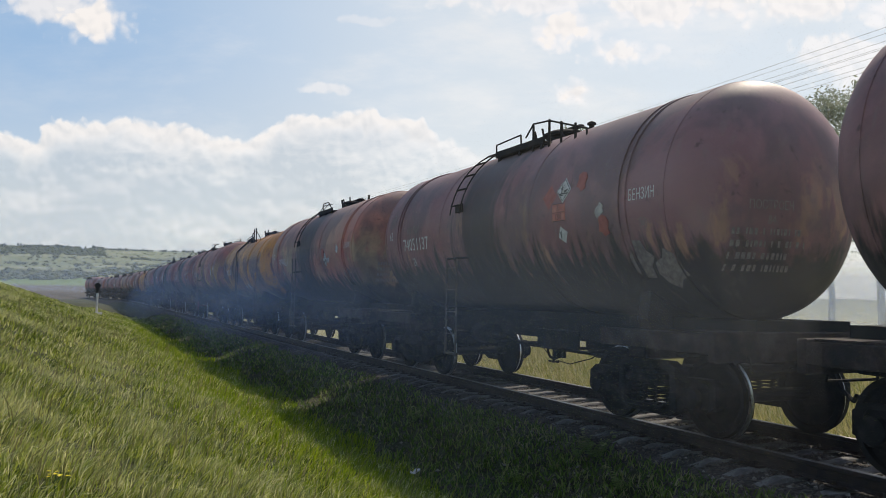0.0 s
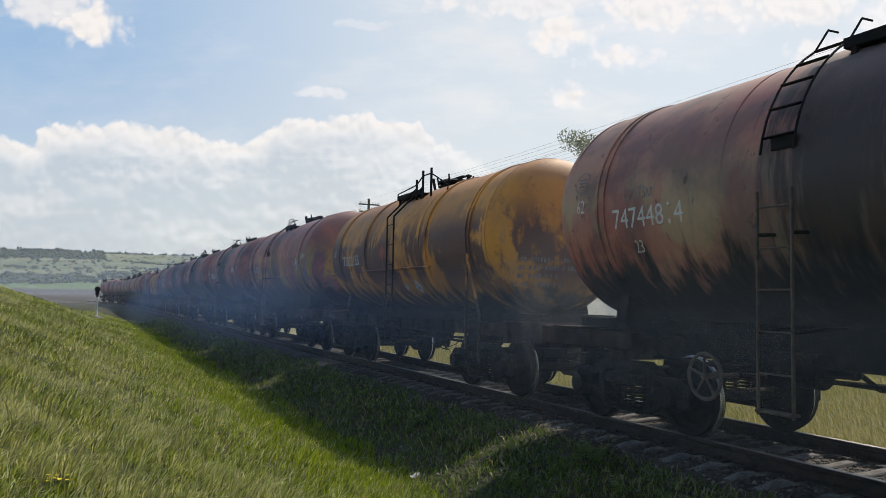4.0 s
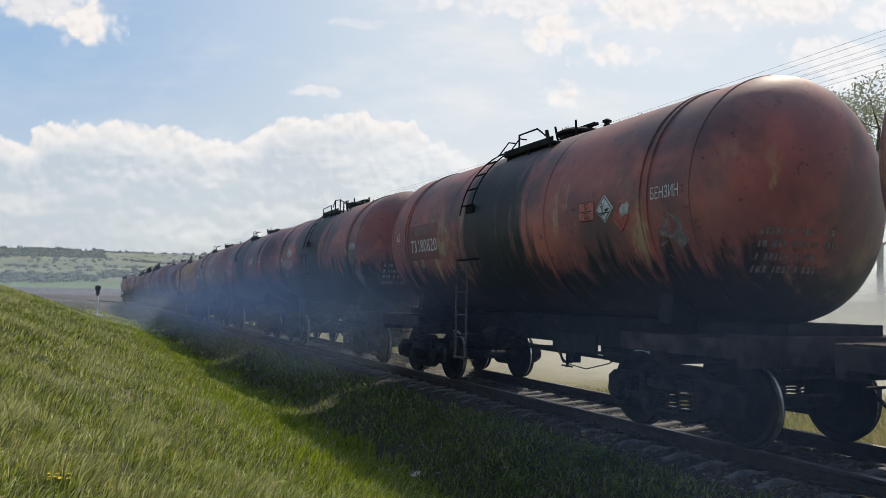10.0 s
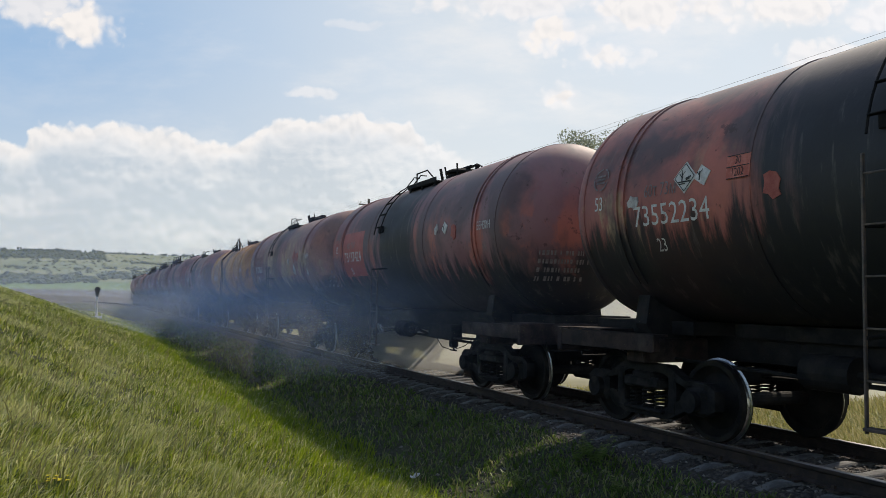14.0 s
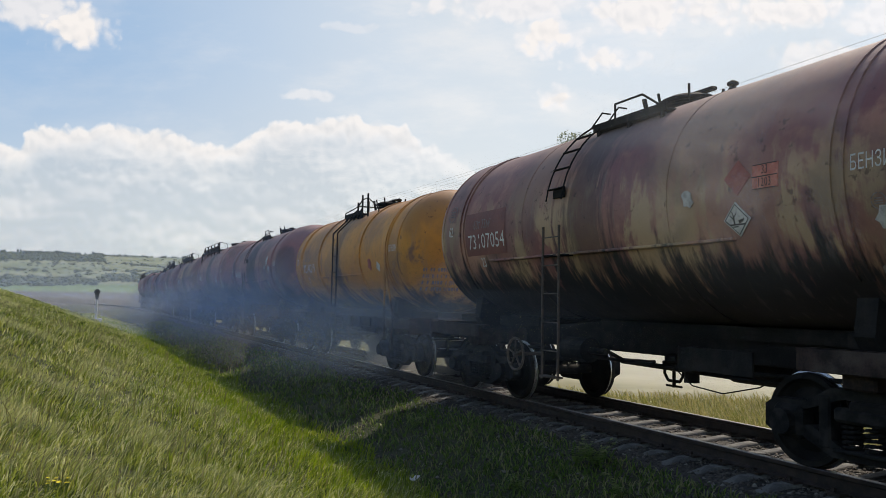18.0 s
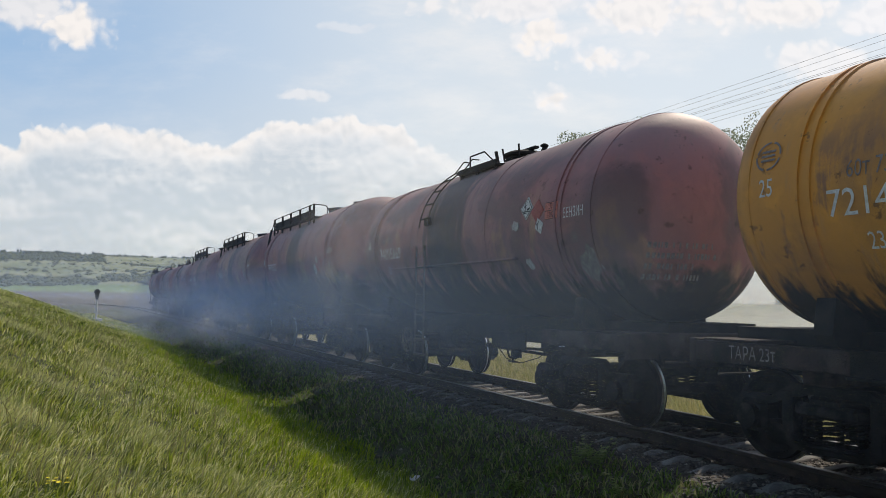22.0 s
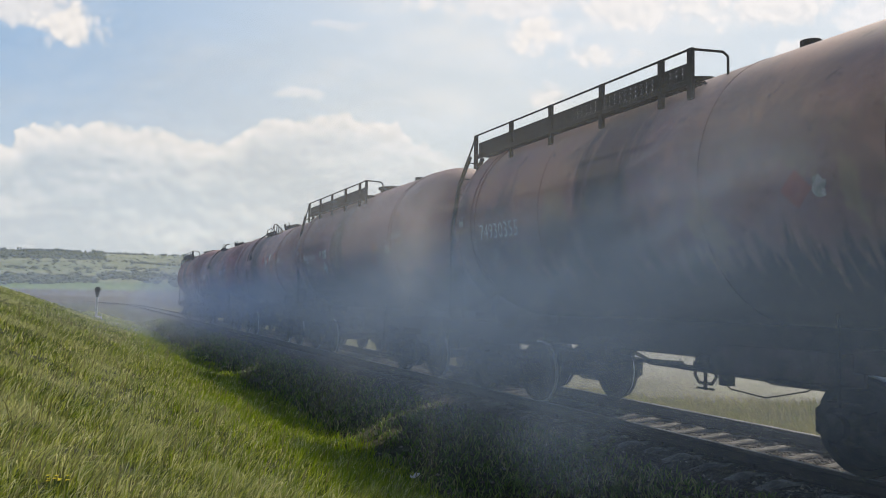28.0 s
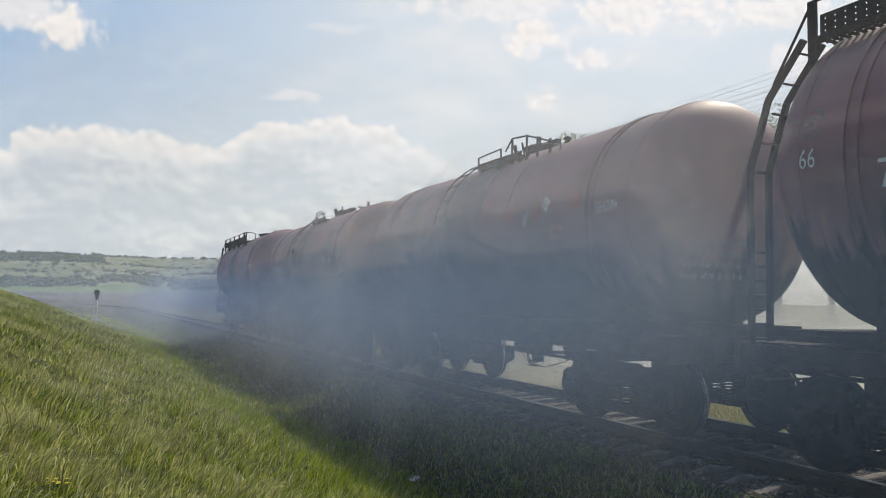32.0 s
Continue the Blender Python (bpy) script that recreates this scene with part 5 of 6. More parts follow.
# ---- trees ----
def leaf_cloud(centres, count, size, seed):
    rng = np.random.RandomState(seed)
    c = np.array(centres)
    pick = rng.randint(0, len(c), count)
    d = rng.normal(0, 1, (count, 3))
    d /= np.linalg.norm(d, axis=1)[:, None]
    pos = c[pick, :3] + d * (c[pick, 3] * rng.uniform(0.35, 1.05, count) ** 0.6)[:, None]
    a, b = rng.normal(0, 1, (count, 3)), rng.normal(0, 1, (count, 3))
    a /= np.linalg.norm(a, axis=1)[:, None]
    b -= a * np.sum(a * b, 1)[:, None]
    b /= np.linalg.norm(b, axis=1)[:, None]
    s = (size * rng.uniform(0.6, 1.3, count))[:, None]
    co = np.stack([pos - a * s, pos + b * s * 0.45, pos + a * s, pos - b * s * 0.45], 1)
    me = bpy.data.meshes.new("crown")
    me.vertices.add(count * 4)
    me.vertices.foreach_set("co", co.ravel())
    me.loops.add(count * 4)
    me.loops.foreach_set("vertex_index", np.arange(count * 4))
    me.polygons.add(count)
    me.polygons.foreach_set("loop_start", np.arange(count) * 4)
    me.update(calc_edges=True)
    return me


# leaf tones greyed and paled: the haze before the trees is painted in
M_LEAF = blade_material("tree_leaves", [(0.20, 0.23, 0.17), (0.26, 0.29, 0.21), (0.32, 0.34, 0.26)], 0.5)
M_BARK = worn("grey_brown_bark", (0.06, 0.05, 0.04), (0.13, 0.11, 0.09), 4, 0.95)


def build_tree(height, spread_r, seed):
    rng = random.Random(seed)
    ob = tagged(new("tree"), "tall loose-crowned deciduous tree in fresh leaf", "tree", "trees beyond the track")
    bm = bmesh.new()
    p, r = Vector((0, 0, -0.2)), 0.30
    top = []
    for i in range(7):
        q = p + Vector((rng.uniform(-0.25, 0.25), rng.uniform(-0.25, 0.25), height * 0.125))
        rod(bm, p, q, r, 9, r * 0.86)
        p, r = q, r * 0.86
        top.append((p.copy(), r))
    part("trunk", bm, M_BARK, ob)
    centres = []
    for i in range(15):
        base, br = top[2 + i % 5]
        w, up = rng.uniform(0, 6.28), rng.uniform(0.5, 1.5)
        ln = spread_r * rng.uniform(0.55, 1.1)
        tip = base + Vector((math.cos(w) * ln, math.sin(w) * ln, up * ln))
        tip.z = min(tip.z, height * 0.97)
        bm = bmesh.new()
        mid = base.lerp(tip, 0.5) + Vector((0, 0, -0.2))
        rod(bm, base, mid, br * 0.5, 6, br * 0.32)
        rod(bm, mid, tip, br * 0.32, 6, br * 0.1)
        for j in range(3):
            e = tip + Vector((rng.uniform(-1, 1), rng.uniform(-1, 1), rng.uniform(0.1, 1.0))) * spread_r * 0.33
            rod(bm, mid.lerp(tip, 0.6), e, br * 0.14, 5, br * 0.05)
            centres.append((*e, spread_r * rng.uniform(0.22, 0.36)))
        centres.append((*tip, spread_r * rng.uniform(0.28, 0.42)))
        part("limb", bm, M_BARK, ob)
    centres.append((p.x, p.y, height * 0.95, spread_r * 0.3))
    part("crown", leaf_cloud(centres, 5200, 0.13, seed), M_LEAF, ob, "open crown of small green leaves")
    return ob


def tree_at(x, d):
    """Place at depth d on the line of sight that lies x to the right (as a tangent)."""
    a = radians(YAW)
    return EYE.x + d * math.sin(a) + d * x * math.cos(a), d * math.cos(a) - d * x * math.sin(a)


tree_a, tree_b = build_tree(16.5, 3.2, 3), build_tree(17.5, 3.6, 8)
for i, (tx, d, hgt) in enumerate([(0.215, 66, 16.6), (0.335, 66, 16.2), (0.425, 60, 17.3), (0.49, 57, 16.4), (0.56, 54, 17.2)]):
    px, py = tree_at(tx, d)
    src = (tree_a, tree_b)[i % 2]
    m = pose(px, py, ground_z(px, py) - (16.5, 17.5)[i % 2] + hgt - 0.3, 0, 0, 77 * i)
    if i < 2:
        src.matrix_basis = m
    else:
        copy_thing(src, m)


# ---- scrub and ridge trees on the far hillside ----
def build_scrub(name, places, label, mat, seed):
    """Loose heaps of leaf clumps, several to a bush."""
    bm = bmesh.new()
    bmesh.ops.create_icosphere(bm, subdivisions=1, radius=1)
    v0 = np.array([v.co[:] for v in bm.verts])
    f0 = np.array([[v.index for v in f.verts] for f in bm.faces])
    bm.free()
    rng = np.random.RandomState(seed)
    allv, allf, n = [], [], 0
    for px, py, s, hh in places:
        z = ground_z(px, py)
        for j in range(5):
            c = np.array([rng.normal(0, 0.5) * s, rng.normal(0, 0.5) * s, (0.3 + 0.5 * j / 4 + rng.normal(0, 0.1)) * hh])
            k = 1 + 0.25 * rng.normal(0, 1, (len(v0), 1))
            e = rng.uniform(0.3, 0.6) * (1.15 - 0.5 * j / 4)
            allv.append(v0 * k * np.array([s * e, s * e, hh * e * 0.8]) + c + np.array([px, py, z]))
            allf.append(f0 + n)
            n += len(v0)
    me = bpy.data.meshes.new(name)
    me.from_pydata(np.concatenate(allv).tolist(), [], np.concatenate(allf).tolist())
    me.materials.append(mat)
    return tagged(new(name, me), label, "bushes", kind="stuff")


def scrub_material(name, c1, c2):
    m = Mat(name, 0.95)
    col = m.mix(m.island(), c1, c2)
    m.colour(m.mix(m.math("MULTIPLY", m.step(m.noise(0.8, 5), 0.4, 0.6), 0.5), col, tuple(0.6 * c for c in c1)))
    return m.m


rng = random.Random(4)
places = []
for i in range(2300):
    a = rng.uniform(-9, 17)
    if i < 1000:      # broad hedge above the crop
        d, s = 600 + 30 * math.sin(a * 0.6) + rng.gauss(0, 28), rng.uniform(1.6, 4.2)
    elif i < 1350:    # hedge lines across the slope
        d, s = (790 if i % 2 else 930) + 22 * math.sin(a * 0.8) + rng.gauss(0, 5), rng.uniform(1.2, 3.0)
    elif i < 1850:    # thicket high on the slope
        a = rng.uniform(-9, 1.0)
        d, s = rng.uniform(960, 1190), rng.uniform(2.0, 4.6)
    else:
        d, s = rng.uniform(640, 1150), rng.uniform(0.9, 2.2)
    if noise.noise(Vector((a * 0.9, d * 0.02, 2))) < -0.15 and i < 1350:
        continue
    a = radians(a)
    places.append((EYE.x + d * math.sin(a), d * math.cos(a), s, s * rng.uniform(0.7, 1.1)))
build_scrub("hillside_scrub", places, "grey-green scrub and hedges scattered over the far hillside", scrub_material("scrub_leaves", (0.075, 0.10, 0.045), (0.14, 0.16, 0.075)), 5)
places = []
for i in range(260):
    a = rng.uniform(-9, 16)
    d = rng.uniform(1180, 1260)
    s = rng.uniform(1.6, 3.4) * (1.25 if a < 1 else 0.8)
    places.append((EYE.x + d * math.sin(radians(a)), d * math.cos(radians(a)), s, s * rng.uniform(1.1, 1.9)))
build_scrub("ridge_trees", places, "line of dark trees along the distant ridge", scrub_material("ridge_leaves", (0.05, 0.07, 0.04), (0.09, 0.11, 0.06)), 6)


# ---- clouds: a far backdrop, drifting slowly ----
CLOUD_D, UNIT = 3000.0, 3000.0 / 1392.3


# upper edge of the low cloud bank: across and up
BANK = [(-8.5, 2.1), (-7.84, 2.2), (-7.35, 1.98), (-6.95, 2.28), (-6.4, 2.36), (-5.0, 2.34), (-4.2, 2.18), (-3.7, 2.02), (-3.15, 2.16), (-2.8, 2.42), (-1.8, 2.50), (-0.5, 2.46),
        (-0.1, 2.10), (0.7, 1.80), (2.2, 1.4), (4.0, 1.2), (8.5, 1.0)]
CUMULUS = [(-6.2, 3.95, 0.78, 0.46, 0.97), (-6.9, 4.30, 0.85, 0.45, 0.85), (2.40, 3.80, 0.78, 0.38, 0.95), (3.05, 3.42, 0.68, 0.32, 0.9), (2.36, 2.70, 0.42, 0.26, 0.95),
           (1.6, 4.34, 1.5, 0.30, 0.85), (3.9, 4.22, 1.8, 0.42, 0.9), (6.4, 4.20, 1.3, 0.42, 0.9), (7.2, 3.30, 1.3, 0.50, 0.8), (-2.15, 2.78, 0.55, 0.10, 0.6), (-1.3, 3.95, 0.5, 0.10, 0.35),
           (8.2, 4.1, 0.9, 0.5, 0.8)]


def cloud_material():
    """Cumulus and thin high haze on a painted sky, its glare towards the sun included; coordinates run right and up
    from the middle of the view.
    """
    m = Mat("clouds", 1.0)
    t = m.t
    v = m.mapped((1 / (UNIT * 100), 1 / (UNIT * 100), 1 / (UNIT * 100)))

    def vec(op, a, b):
        n = m.node("ShaderNodeVectorMath")
        n.operation = op
        m.put(n.inputs[0], a)
        m.put(n.inputs[1], b)
        return n

    def heap(p):
        """Heaped billows: broad swells with small cauliflower heads on them."""
        cells = None
        for scale, share in ((2.3, 0.55), (5.6, 0.45)):
            n = m.node("ShaderNodeTexVoronoi")
            n.feature = "SMOOTH_F1"
            n.inputs["Scale"].default_value, n.inputs["Smoothness"].default_value = scale, 0.45
            m.put(n.inputs["Vector"], p)
            c = m.math("MULTIPLY", m.math("SUBTRACT", 1.0, n.outputs["Distance"]), share)
            cells = c if cells is None else m.math("ADD", cells, c)
        return m.math("ADD", m.math("MULTIPLY", m.noise(0.9, 9, 0.56, p), 0.62), m.math("MULTIPLY", cells, 0.38))

    warp = m.node("ShaderNodeTexNoise")
    m.put(warp.inputs["Vector"], v)
    warp.inputs["Scale"].default_value, warp.inputs["Detail"].default_value = 1.6, 5
    p = vec("ADD", v, vec("MULTIPLY", vec("SUBTRACT", warp.outputs["Color"], (0.5, 0.5, 0.5)).outputs[0], (0.45, 0.32, 0.0)).outputs[0]).outputs[0]
    here = heap(p)
    sunward = heap(vec("ADD", p, (0.05, 0.11, 0.0)).outputs[0])
    relief = m.math("SUBTRACT", here, sunward)
    sep = m.node("ShaderNodeSeparateXYZ")
    m.put(sep.inputs[0], p)
    px, py = sep.outputs[0], sep.outputs[1]
    soft = m.noise(0.35, 4, 0.5, v)
    wisps = m.noise(0.8, 7, 0.6, m.mapped((0.4 / (UNIT * 100), 1.1 / (UNIT * 100), 1.0), (3, 5, 0)))
    total = None
    for cx, cy, rx, ry, dens in CUMULUS:
        ln = vec("LENGTH", vec("MULTIPLY", vec("SUBTRACT", p, (cx, cy, 0)).outputs[0], (0.85 / rx, 0.85 / ry, 0)).outputs[0], (0, 0, 0))
        body = m.math("ADD", m.math("SUBTRACT", 1.0, ln.outputs["Value"]), m.math("MULTIPLY", m.math("SUBTRACT", here, 0.52), 2.6))
        body = m.math("MULTIPLY", m.step(body, 0.0, 0.5), dens)
        total = body if total is None else m.math("MAXIMUM", total, body)
    curve = m.node("ShaderNodeFloatCurve")
    pts = curve.mapping.curves[0].points
    for i, (x, h) in enumerate(BANK):
        x, h = (x + 8.5) / 17, h / 4
        if i in (0, len(BANK) - 1):
            pts[0 if i == 0 else len(pts) - 1].location = (x, h)
        else:
            pts.new(x, h)
    curve.mapping.update()
    m.put(curve.inputs["Value"], m.math("DIVIDE", m.math("ADD", px, 8.5), 17.0))
    above = m.math("ADD", m.math("SUBTRACT", m.math("MULTIPLY", curve.outputs[0], 4.0), py), m.math("MULTIPLY", m.math("SUBTRACT", here, 0.62), 0.95))
    bank = m.math("MULTIPLY", m.step(above, 0.0, 0.13), m.step(px, 2.4, -0.6))
    # tops in the sun, flat grey undersides, a second paler layer beneath
    deep = m.step(above, 0.18, 0.75)
    under = m.math("MULTIPLY", deep, m.math("SUBTRACT", 1.0, m.math("MULTIPLY", m.step(wisps, 0.46, 0.62), 0.65)))
    light = m.math("ADD", m.math("MULTIPLY", relief, 2.6), m.math("SUBTRACT", 0.88, m.math("MULTIPLY", under, 0.85)), True)
    cum = m.math("ADD", m.math("MULTIPLY", relief, 2.2), 0.95, True)
    inbank = m.step(py, 2.75, 2.55)
    light = m.math("ADD", m.math("MULTIPLY", light, inbank), m.math("MULTIPLY", cum, m.math("SUBTRACT", 1.0, inbank)))
    col = m.mix(light, (0.51, 0.585, 0.69), (0.91, 0.92, 0.97))
    across, up = m.step(px, -7.5, 1.2), m.step(py, 4.0, 0.3)
    air = m.mix(across, (0.28, 0.48, 0.79), (0.65, 0.76, 0.89))
    air = m.mix(m.math("MULTIPLY", up, 0.62), air, (0.66, 0.72, 0.79))
    air = m.mix(m.math("MULTIPLY", m.step(wisps, 0.42, 0.72), m.math("ADD", 0.16, m.math("MULTIPLY", across, 0.5))), air, (0.86, 0.89, 0.94))
    cover = m.math("MAXIMUM", m.math("MULTIPLY", bank, m.math("SUBTRACT", 0.92, m.math("MULTIPLY", deep, 0.25))), total, True)
    col = m.mix(cover, air, col)
    em, tr, mx = m.node("ShaderNodeEmission"), m.node("ShaderNodeBsdfTransparent"), m.node("ShaderNodeMixShader")
    m.put(em.inputs[0], col)
    em.inputs[1].default_value = 1.0
    m.put(mx.inputs[0], m.math("MAXIMUM", cover, m.math("ADD", 0.74, m.math("MULTIPLY", soft, 0.2)), True))
    t.links.new(tr.outputs[0], mx.inputs[1])
    t.links.new(em.outputs[0], mx.inputs[2])
    t.links.new(mx.outputs[0], t.nodes["Material Output"].inputs[0])
    return m.m


def build_clouds():
    bm = bmesh.new()
    n = 24
    rows = []
    for i in range(n + 1):
        a = radians(-52 + 104 * i / n)
        rows.append([bm.verts.new((CLOUD_D * math.tan(a) * 0.9, h, -CLOUD_D + CLOUD_D)) for h in (-500, 400, 1400, 2600)])
    for p, q in zip(rows, rows[1:]):
        for k in range(3):
            bm.faces.new((p[k], q[k], q[k + 1], p[k + 1]))
    me = mesh_of(bm, "clouds")
    me.materials.append(cloud_material())
    ob = tagged(new("backdrop", me), "white cumulus clouds and thin haze in a pale blue sky", "clouds", kind="structure")
    ob.visible_shadow = False
    return ob


clouds = build_clouds()


def cloud_pose(t):
    """The sheet faces the camera far off and slides to the left as the clouds drift."""
    m = look(EYE, EYE + Vector((math.sin(radians(YAW)) * math.cos(radians(PITCH)), math.cos(radians(YAW)) * math.cos(radians(PITCH)), math.sin(radians(PITCH)))), ROLL)
    return m @ Matrix.Translation((-1.65 * UNIT * t, 0, -CLOUD_D))

# ---- sleepers, with their plates ----
def sleeper_mesh(seed):
    bm = bmesh.new()
    pts = [(-1.33, -0.262), (-1.05, -0.195), (-0.55, -0.178), (-0.3, -0.20), (0.3, -0.20), (0.55, -0.178), (1.05, -0.195), (1.33, -0.262)]
    rows = [[bm.verts.new((x, y, z)) for y, z in ((-0.125, -0.36), (-0.08, top - 0.015), (-0.065, top), (0.065, top), (0.08, top - 0.015), (0.125, -0.36))] for x, top in pts]
    for p, q in zip(rows, rows[1:]):
        for k in range(5):
            bm.faces.new((p[k], p[k + 1], q[k + 1], q[k]))
    bm.faces.new(rows[0])
    bm.faces.new(list(reversed(rows[-1])))
    bmesh.ops.recalc_face_normals(bm, faces=bm.faces)
    for v in bm.verts:
        v.co += Vector((noise.noise(v.co * 3 + Vector((seed, 0, 0))) * 0.03, noise.noise(v.co * 4 + Vector((0, seed, 0))) * 0.012, 0))
    return mesh_of(bm, "sleeper")


SLEEPERS = [sleeper_mesh(i * 5.3) for i in range(4)]
for me in SLEEPERS:
    me.materials.append(M_SLEEPER)
rng = random.Random(9)
plates = bmesh.new()
for i in range(290):
    s = -1.0 + 0.5 * i + rng.uniform(-0.03, 0.03)
    p, a = line(s)
    part("sleeper", SLEEPERS[i % 4], None, track, m=pose(p.x + rng.uniform(-0.05, 0.05), p.y, rng.uniform(-0.012, 0.012), 0, rng.uniform(-0.4, 0.4), math.degrees(a) + rng.uniform(-1.5, 1.5)))
    if i < 90:
        for x in (-0.7975, 0.7975):
            box(plates, (x, s, -0.172), (0.34, 0.16, 0.02))
            for d in (-0.11, 0.11):
                box(plates, (x + d, s + 0.03, -0.15), (0.035, 0.035, 0.05))
tagged(part("rail_plate", plates, M_RAILSIDE, track), kind="stuff")

# ---- smoke drifting across the track, and haze shells ----
scene.cycles.transparent_max_bounces = 40


def smoke_material(name, thick, floor, tone):
    """Thin smoke, also used for haze shells: scatters light, lets most of it through, fading out towards the rim of
    each puff.
    """
    m = Mat(name, 1.0)
    x, y, z = m.xyz()
    r = m.math("SQRT", m.math("ADD", m.math("MULTIPLY", x, x), m.math("MULTIPLY", z, z)))
    n = m.node("ShaderNodeTexNoise")
    n.noise_dimensions = "4D"
    m.put(n.inputs["Vector"], m.coords())
    m.put(n.inputs["W"], m.math("MULTIPLY", m.random(), 40.0))
    n.inputs["Scale"].default_value, n.inputs["Detail"].default_value, n.inputs["Roughness"].default_value, n.inputs["Distortion"].default_value = 1.7, 5, 0.58, 0.5
    a = m.math("ADD", floor, m.math("MULTIPLY", m.step(n.outputs["Fac"], 0.36, 0.68), 1.0 - floor))
    a = m.math("MULTIPLY", m.math("MULTIPLY", m.step(r, 0.97, 0.15), a), thick)
    df, tl, ad = m.node("ShaderNodeBsdfDiffuse"), m.node("ShaderNodeBsdfTranslucent"), m.node("ShaderNodeMixShader")
    df.inputs[0].default_value = (*tone, 1)
    tl.inputs[0].default_value = (*tone, 1)
    ad.inputs[0].default_value = 0.5
    m.t.links.new(df.outputs[0], ad.inputs[1])
    m.t.links.new(tl.outputs[0], ad.inputs[2])
    tr, mx = m.node("ShaderNodeBsdfTransparent"), m.node("ShaderNodeMixShader")
    m.put(mx.inputs[0], a)
    m.t.links.new(tr.outputs[0], mx.inputs[1])
    m.t.links.new(ad.outputs[0], mx.inputs[2])
    m.t.links.new(mx.outputs[0], m.t.nodes["Material Output"].inputs[0])
    return m.m


SMOKE = []
SMOKE_MATS = {}


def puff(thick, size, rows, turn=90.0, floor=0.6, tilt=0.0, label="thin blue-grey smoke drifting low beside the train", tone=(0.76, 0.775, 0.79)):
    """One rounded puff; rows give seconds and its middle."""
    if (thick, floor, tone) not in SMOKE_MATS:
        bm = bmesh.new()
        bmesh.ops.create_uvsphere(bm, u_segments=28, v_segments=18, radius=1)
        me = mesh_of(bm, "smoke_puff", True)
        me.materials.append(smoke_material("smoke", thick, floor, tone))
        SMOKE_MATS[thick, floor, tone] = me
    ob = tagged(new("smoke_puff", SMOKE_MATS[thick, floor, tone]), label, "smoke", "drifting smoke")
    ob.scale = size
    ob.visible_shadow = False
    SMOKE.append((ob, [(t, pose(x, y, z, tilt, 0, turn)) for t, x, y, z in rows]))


def arriving(t0, x, y, z, late=(-0.2, 1.5, 0.0)):
    """Rows of a puff that blows in from behind the train and is there at t0."""
    return [(0, 26, y - 8, z + 0.5), (t0 - 8, 22, y - 6, z + 0.3), (t0 - 2, 4, y - 1.5, z), (t0, x, y, z), (32, x + late[0], y + late[1], z + late[2])]


LEAN = 38.0   # tilts puffs along the sun's rays, so they stay dim as in shade
# thin haze that hangs along the train; its skylight blue is put into the tone
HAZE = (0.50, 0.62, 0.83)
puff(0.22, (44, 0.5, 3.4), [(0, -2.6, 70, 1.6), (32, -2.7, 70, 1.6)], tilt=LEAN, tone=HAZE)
# bluish shell added over the fields in place of aerial haze
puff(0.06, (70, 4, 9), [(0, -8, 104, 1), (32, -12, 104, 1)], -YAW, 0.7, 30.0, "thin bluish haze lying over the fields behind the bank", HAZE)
puff(0.14, (13, 1.2, 2.6), [(0, 14, 62, 0.4), (5, 9, 56, 0.3), (12, -4.5, 45, 0.2), (32, -6.5, 44, 0.2)], -YAW, 0.6, 30.0, tone=HAZE)
puff(0.20, (27, 0.35, 2.5), [(0, -2.5, 30, 1.4), (32, -2.5, 33, 1.4)], tilt=LEAN, tone=HAZE)
puff(0.06, (12, 0.35, 2.4), [(0, -2.5, 13, 1.4), (3, -2.4, 12, 1.4), (6.5, 3.0, 9, 1.4), (32, 12, 8, 1.4)], tilt=LEAN)
puff(0.05, (8, 0.5, 2.6), [(0, -2.5, 8, 1.8), (3, -2.3, 8, 1.8), (6.5, 4.0, 6, 2.0), (32, 12, 6, 2.0)])
# a veil as high as the tanks over the farther wagons
puff(0.22, (36, 0.5, 4.6), [(0, -2.5, 62, 2.6), (32, -2.6, 62, 2.6)], tilt=LEAN, tone=HAZE)
puff(0.13, (17, 0.4, 3.9), [(0, -2.4, 30, 2.4), (32, -2.4, 30, 2.4)], tilt=LEAN, tone=HAZE)
# valley haze in front of the far hillside, an added shell tinted like skylit air
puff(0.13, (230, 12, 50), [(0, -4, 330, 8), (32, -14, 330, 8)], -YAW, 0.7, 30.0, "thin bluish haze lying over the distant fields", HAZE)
# heavier smoke that comes through between the wagons later on and hugs their shaded side
for t0, x, y, z, s, thick in ((18.8, -2.5, 20, 1.4, (13, 0.35, 2.3), 0.16), (19.6, -2.6, 36, 1.5, (19, 0.4, 2.5), 0.16), (20.0, -2.5, 10, 1.5, (9, 0.3, 2.3), 0.10),
                              (21.5, -2.6, 15, 1.6, (16, 0.3, 2.5), 0.12), (23.5, -2.4, 8, 1.5, (10, 0.3, 2.4), 0.08), (26.5, -2.7, 9, 1.6, (10, 0.35, 2.6), 0.12),
                              (28, -2.8, 19, 1.7, (23, 0.35, 2.9), 0.12), (28.5, -2.9, 9, 1.8, (14, 0.4, 3.0), 0.12), (29.5, -3.0, 40, 1.7, (32, 0.5, 3.0), 0.16),
                              (29.5, -3.0, 9, 1.2, (11, 0.5, 2.6), 0.16)):
    puff(thick, s, arriving(t0, x, y, z), tilt=LEAN)
for t0, y, ln, thick in ((19.2, 17, 10, 0.14), (26.5, 9, 11, 0.12), (28, 22, 18, 0.10), (29.2, 8, 9, 0.10)):   # a thinner veil as high as the tanks
    puff(thick, (ln, 0.3, 2.4), arriving(t0, -1.9, y, 2.8))
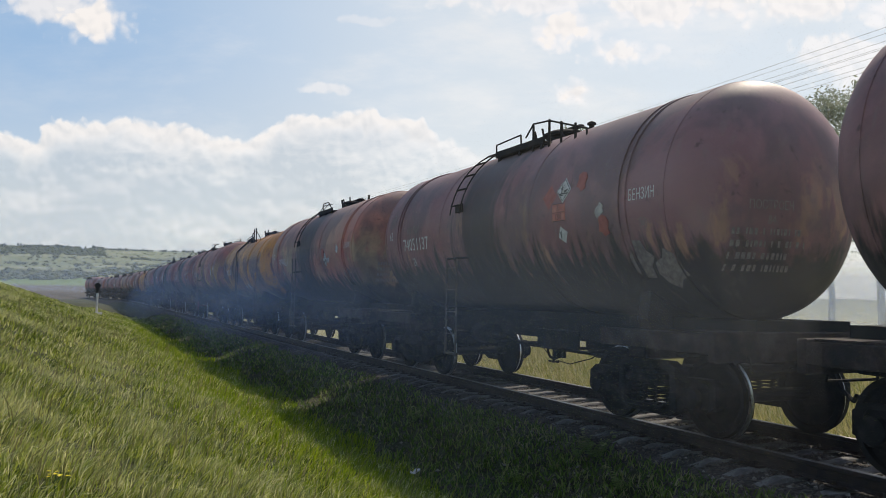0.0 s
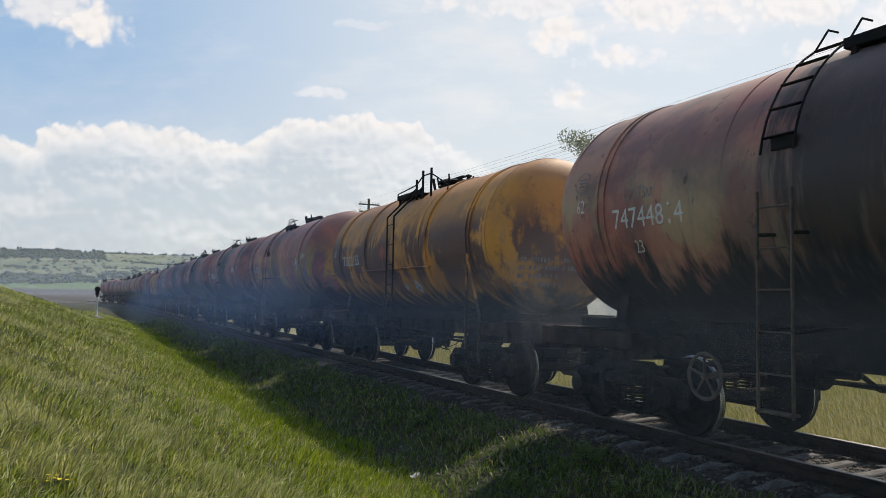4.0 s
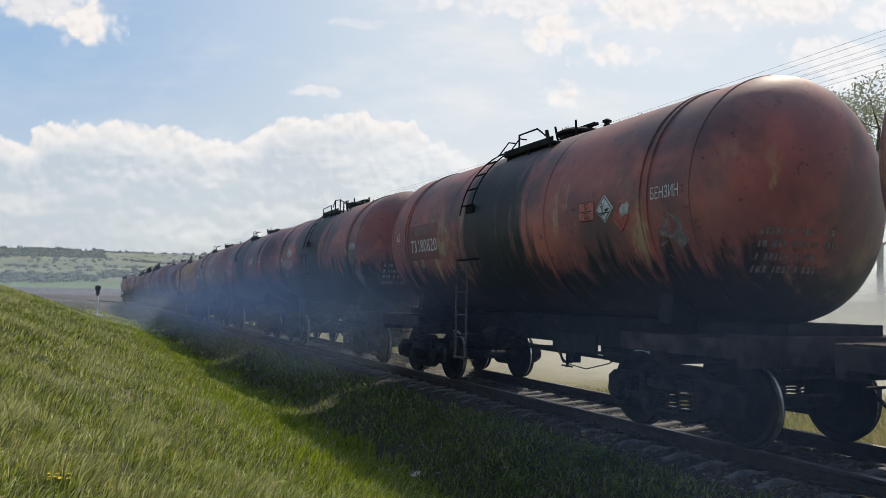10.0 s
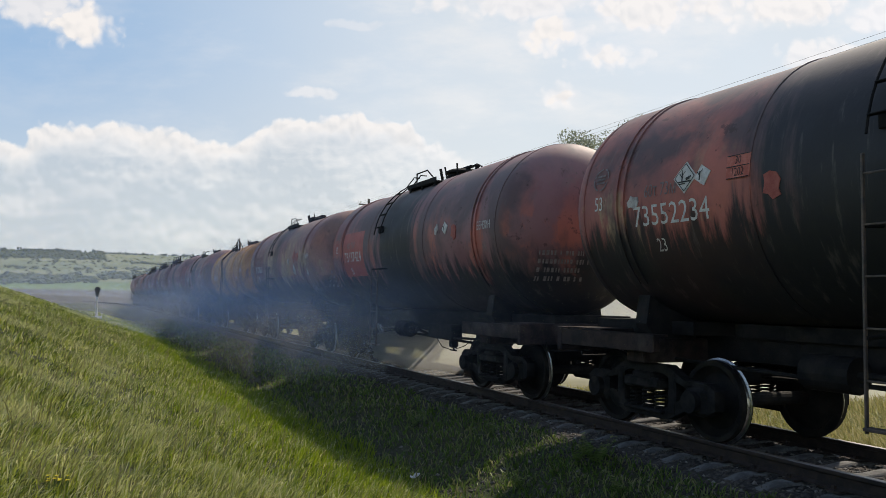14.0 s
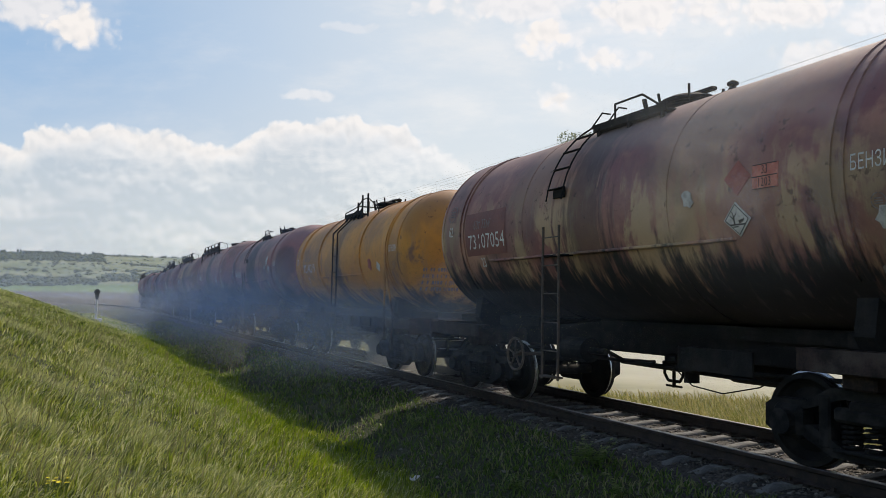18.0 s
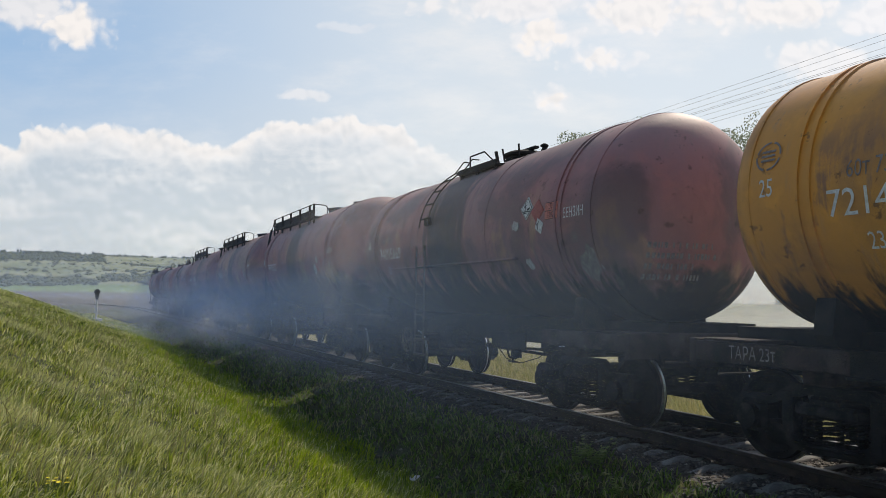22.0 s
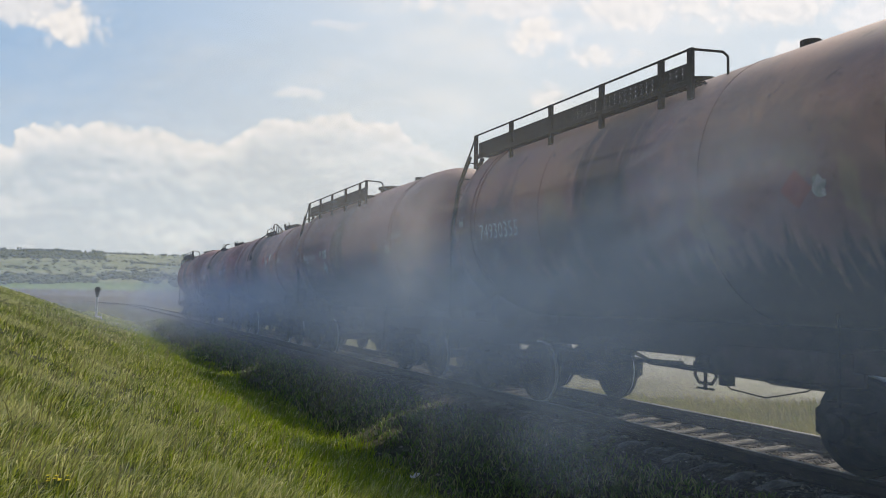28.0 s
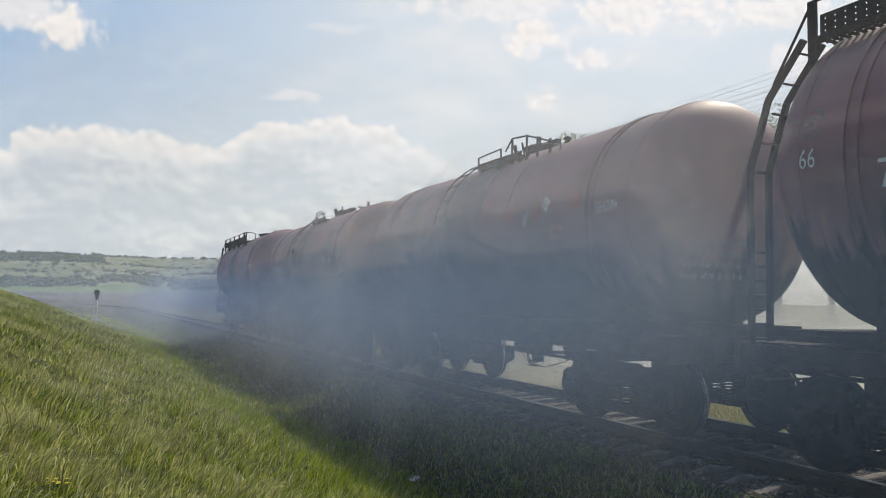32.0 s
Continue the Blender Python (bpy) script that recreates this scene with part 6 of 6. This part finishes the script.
# and drifts out over the shoulder and the foot of the bank
for t0, x, y, z, s in ((23, -3.2, 34, 0.6, (14, 1.0, 1.6)), (28, -4.4, 26, 0.8, (13, 1.4, 2.2)), (28.5, -6.0, 40, 1.2, (18, 1.5, 3.0)), (29, -3.6, 13, 0.9, (9, 0.8, 2.2)),
                       (28.6, -4.2, 9, 0.7, (6, 0.6, 1.6)), (29.2, -4.0, 15, 0.4, (9, 0.8, 1.6)), (29.6, -4.0, 7, 0.6, (5, 0.5, 1.8))):
    puff(0.07, s, arriving(t0, x, y, z, (-0.6, 2, 0)), 60, 0.4)
# bright dusty haze low over the meadow behind the train, a shell added to pale the gaps
puff(0.60, (34, 2.5, 6.5), [(0, 24, 26, 1.0), (32, 20, 28, 1.0)], -YAW, 0.0, 0.0, "pale sunlit haze hanging over the meadow behind the train")
# smoke that lies over the meadow just behind the rails for a while
PALE = "pale sunlit smoke lying low over the meadow"
puff(0.92, (17, 1.6, 2.2), [(0, 46, 4, 0.6), (6.5, 40, 6, 0.6), (9.6, 9.5, 14, 0.5), (20, 9.0, 16, 0.5), (23.5, 30, 22, 0.5), (32, 46, 30, 0.6)], -YAW, 0.5, 0.0, PALE, (0.90, 0.88, 0.82))
puff(0.92, (15, 1.6, 2.2), [(0, 52, 2, 0.6), (24.5, 44, 6, 0.6), (27.2, 9.5, 13, 0.5), (32, 9.0, 15, 0.5)], -YAW, 0.5, 0.0, PALE, (0.90, 0.88, 0.82))
# smoke among the farther wagons once the engine is well past, and a high thin veil near the end
puff(0.20, (22, 0.5, 2.9), arriving(9.0, -2.6, 38, 1.7, (-0.3, 3, 0)), tilt=LEAN, tone=HAZE)
puff(0.12, (10, 0.4, 2.4), arriving(9.0, -2.4, 19, 1.5, (6, 3, 0)), tilt=LEAN, tone=HAZE)
puff(0.22, (46, 3, 17), [(0, 90, -10, 16), (24.5, 90, 10, 16), (27.5, 4, 52, 15), (32, -8, 56, 15)], -YAW, 0.25, 0.0, "thin pale smoke rising over the train", (0.84, 0.82, 0.79))
# separate curls
puff(0.06, (6, 0.35, 2.3), [(0, 24, -4, 1.4), (7.5, 6, 1, 1.2), (9.4, -2.4, 4.5, 1.1), (10.4, -2.5, 6, 1.1), (12.4, 4, 8, 1.2), (32, 20, 12, 1.4)], tilt=LEAN, tone=HAZE)
puff(0.22, (1.3, 0.5, 1.5), [(0, 20, 8, 2), (16.5, 8, 16, 2.2), (19.2, -0.5, 20.5, 2.0), (20, -2.2, 22.5, 1.5), (21, -3.0, 25.5, 1.0), (22.5, -2.6, 29, 0.9), (25, 3, 34, 0.9), (32, 8, 40, 1.0)], -YAW, 0.0)
puff(0.22, (1.9, 0.5, 1.0), [(0, 22, 10, 1.5), (17, 8, 16, 1.0), (19.6, -0.5, 21.5, 0.9), (20.4, -2.4, 24.5, 0.6), (21.5, -2.8, 28, 0.6), (23, -2.4, 33, 0.7), (25.5, 3, 38, 0.9), (32, 8, 44, 1.0)], -YAW, 0.0)
puff(0.14, (2.4, 0.5, 1.6), [(0, 20, -6, 3), (15.5, 8, 3, 3.2), (18.3, -1.9, 6.0, 3.0), (19.5, -2.1, 9.5, 3.0), (21, -2.3, 14, 2.7), (23, 3, 18, 2.4), (32, 8, 24, 2.4)], -YAW, 0.0)
for t0, x, y, z, s, thick, dy in ((26.6, -2.1, 7.2, 1.5, (2.2, 0.4, 2.0), 0.30, 11), (26.8, -2.0, 8.4, 1.9, (3.0, 0.4, 1.8), 0.30, 12), (27.0, -1.95, 5.2, 2.3, (2.6, 0.3, 1.8), 0.30, 9),
                                  (27.2, -2.2, 6.2, 0.6, (2.4, 0.4, 1.4), 0.30, 9), (26.4, -1.95, 4.2, 2.6, (2.0, 0.3, 1.7), 0.30, 7), (29.2, -2.6, 8.6, 0.5, (2.2, 0.5, 1.5), 0.16, 3),
                                  (30.0, -2.4, 12.0, 1.2, (3.4, 0.5, 1.8), 0.12, 4)):
    puff(thick, s, arriving(t0, x - 0.3, y, z, (-0.6, dy, 0.2)), 85, 0.0, 34.0)


def motions():
    """The train rolls past at an even speed; its wheels turn."""
    for k, wagon in WAGONS:
        rows = []
        for i in range(17):
            t = 2.0 * i
            s = FIRST + PITCH_M * k + SLACK.get(k, 0) - SPEED * t
            a, b = line(s - 3.9)[0], line(s + 3.9)[0]
            c, d = (a + b) / 2, b - a
            rows.append((t, pose(c.x, c.y, 0, 0, 0, math.degrees(math.atan2(-d.x, d.y)))))
        walk(wagon, rows)
    walk(clouds, [(0.0, cloud_pose(0)), (16.0, cloud_pose(16)), (32.0, cloud_pose(32))])
    for puff, rows in SMOKE:
        walk(puff, rows)
    for i, ws in enumerate(WHEELSETS):
        y = ws.matrix_basis.translation.y
        walk(ws, [(j * 4 / 30, pose(0, y, 0.478, math.degrees(j * 4 / 30 * SPEED / 0.478) + 31 * i)) for j in range(241)])


motions()
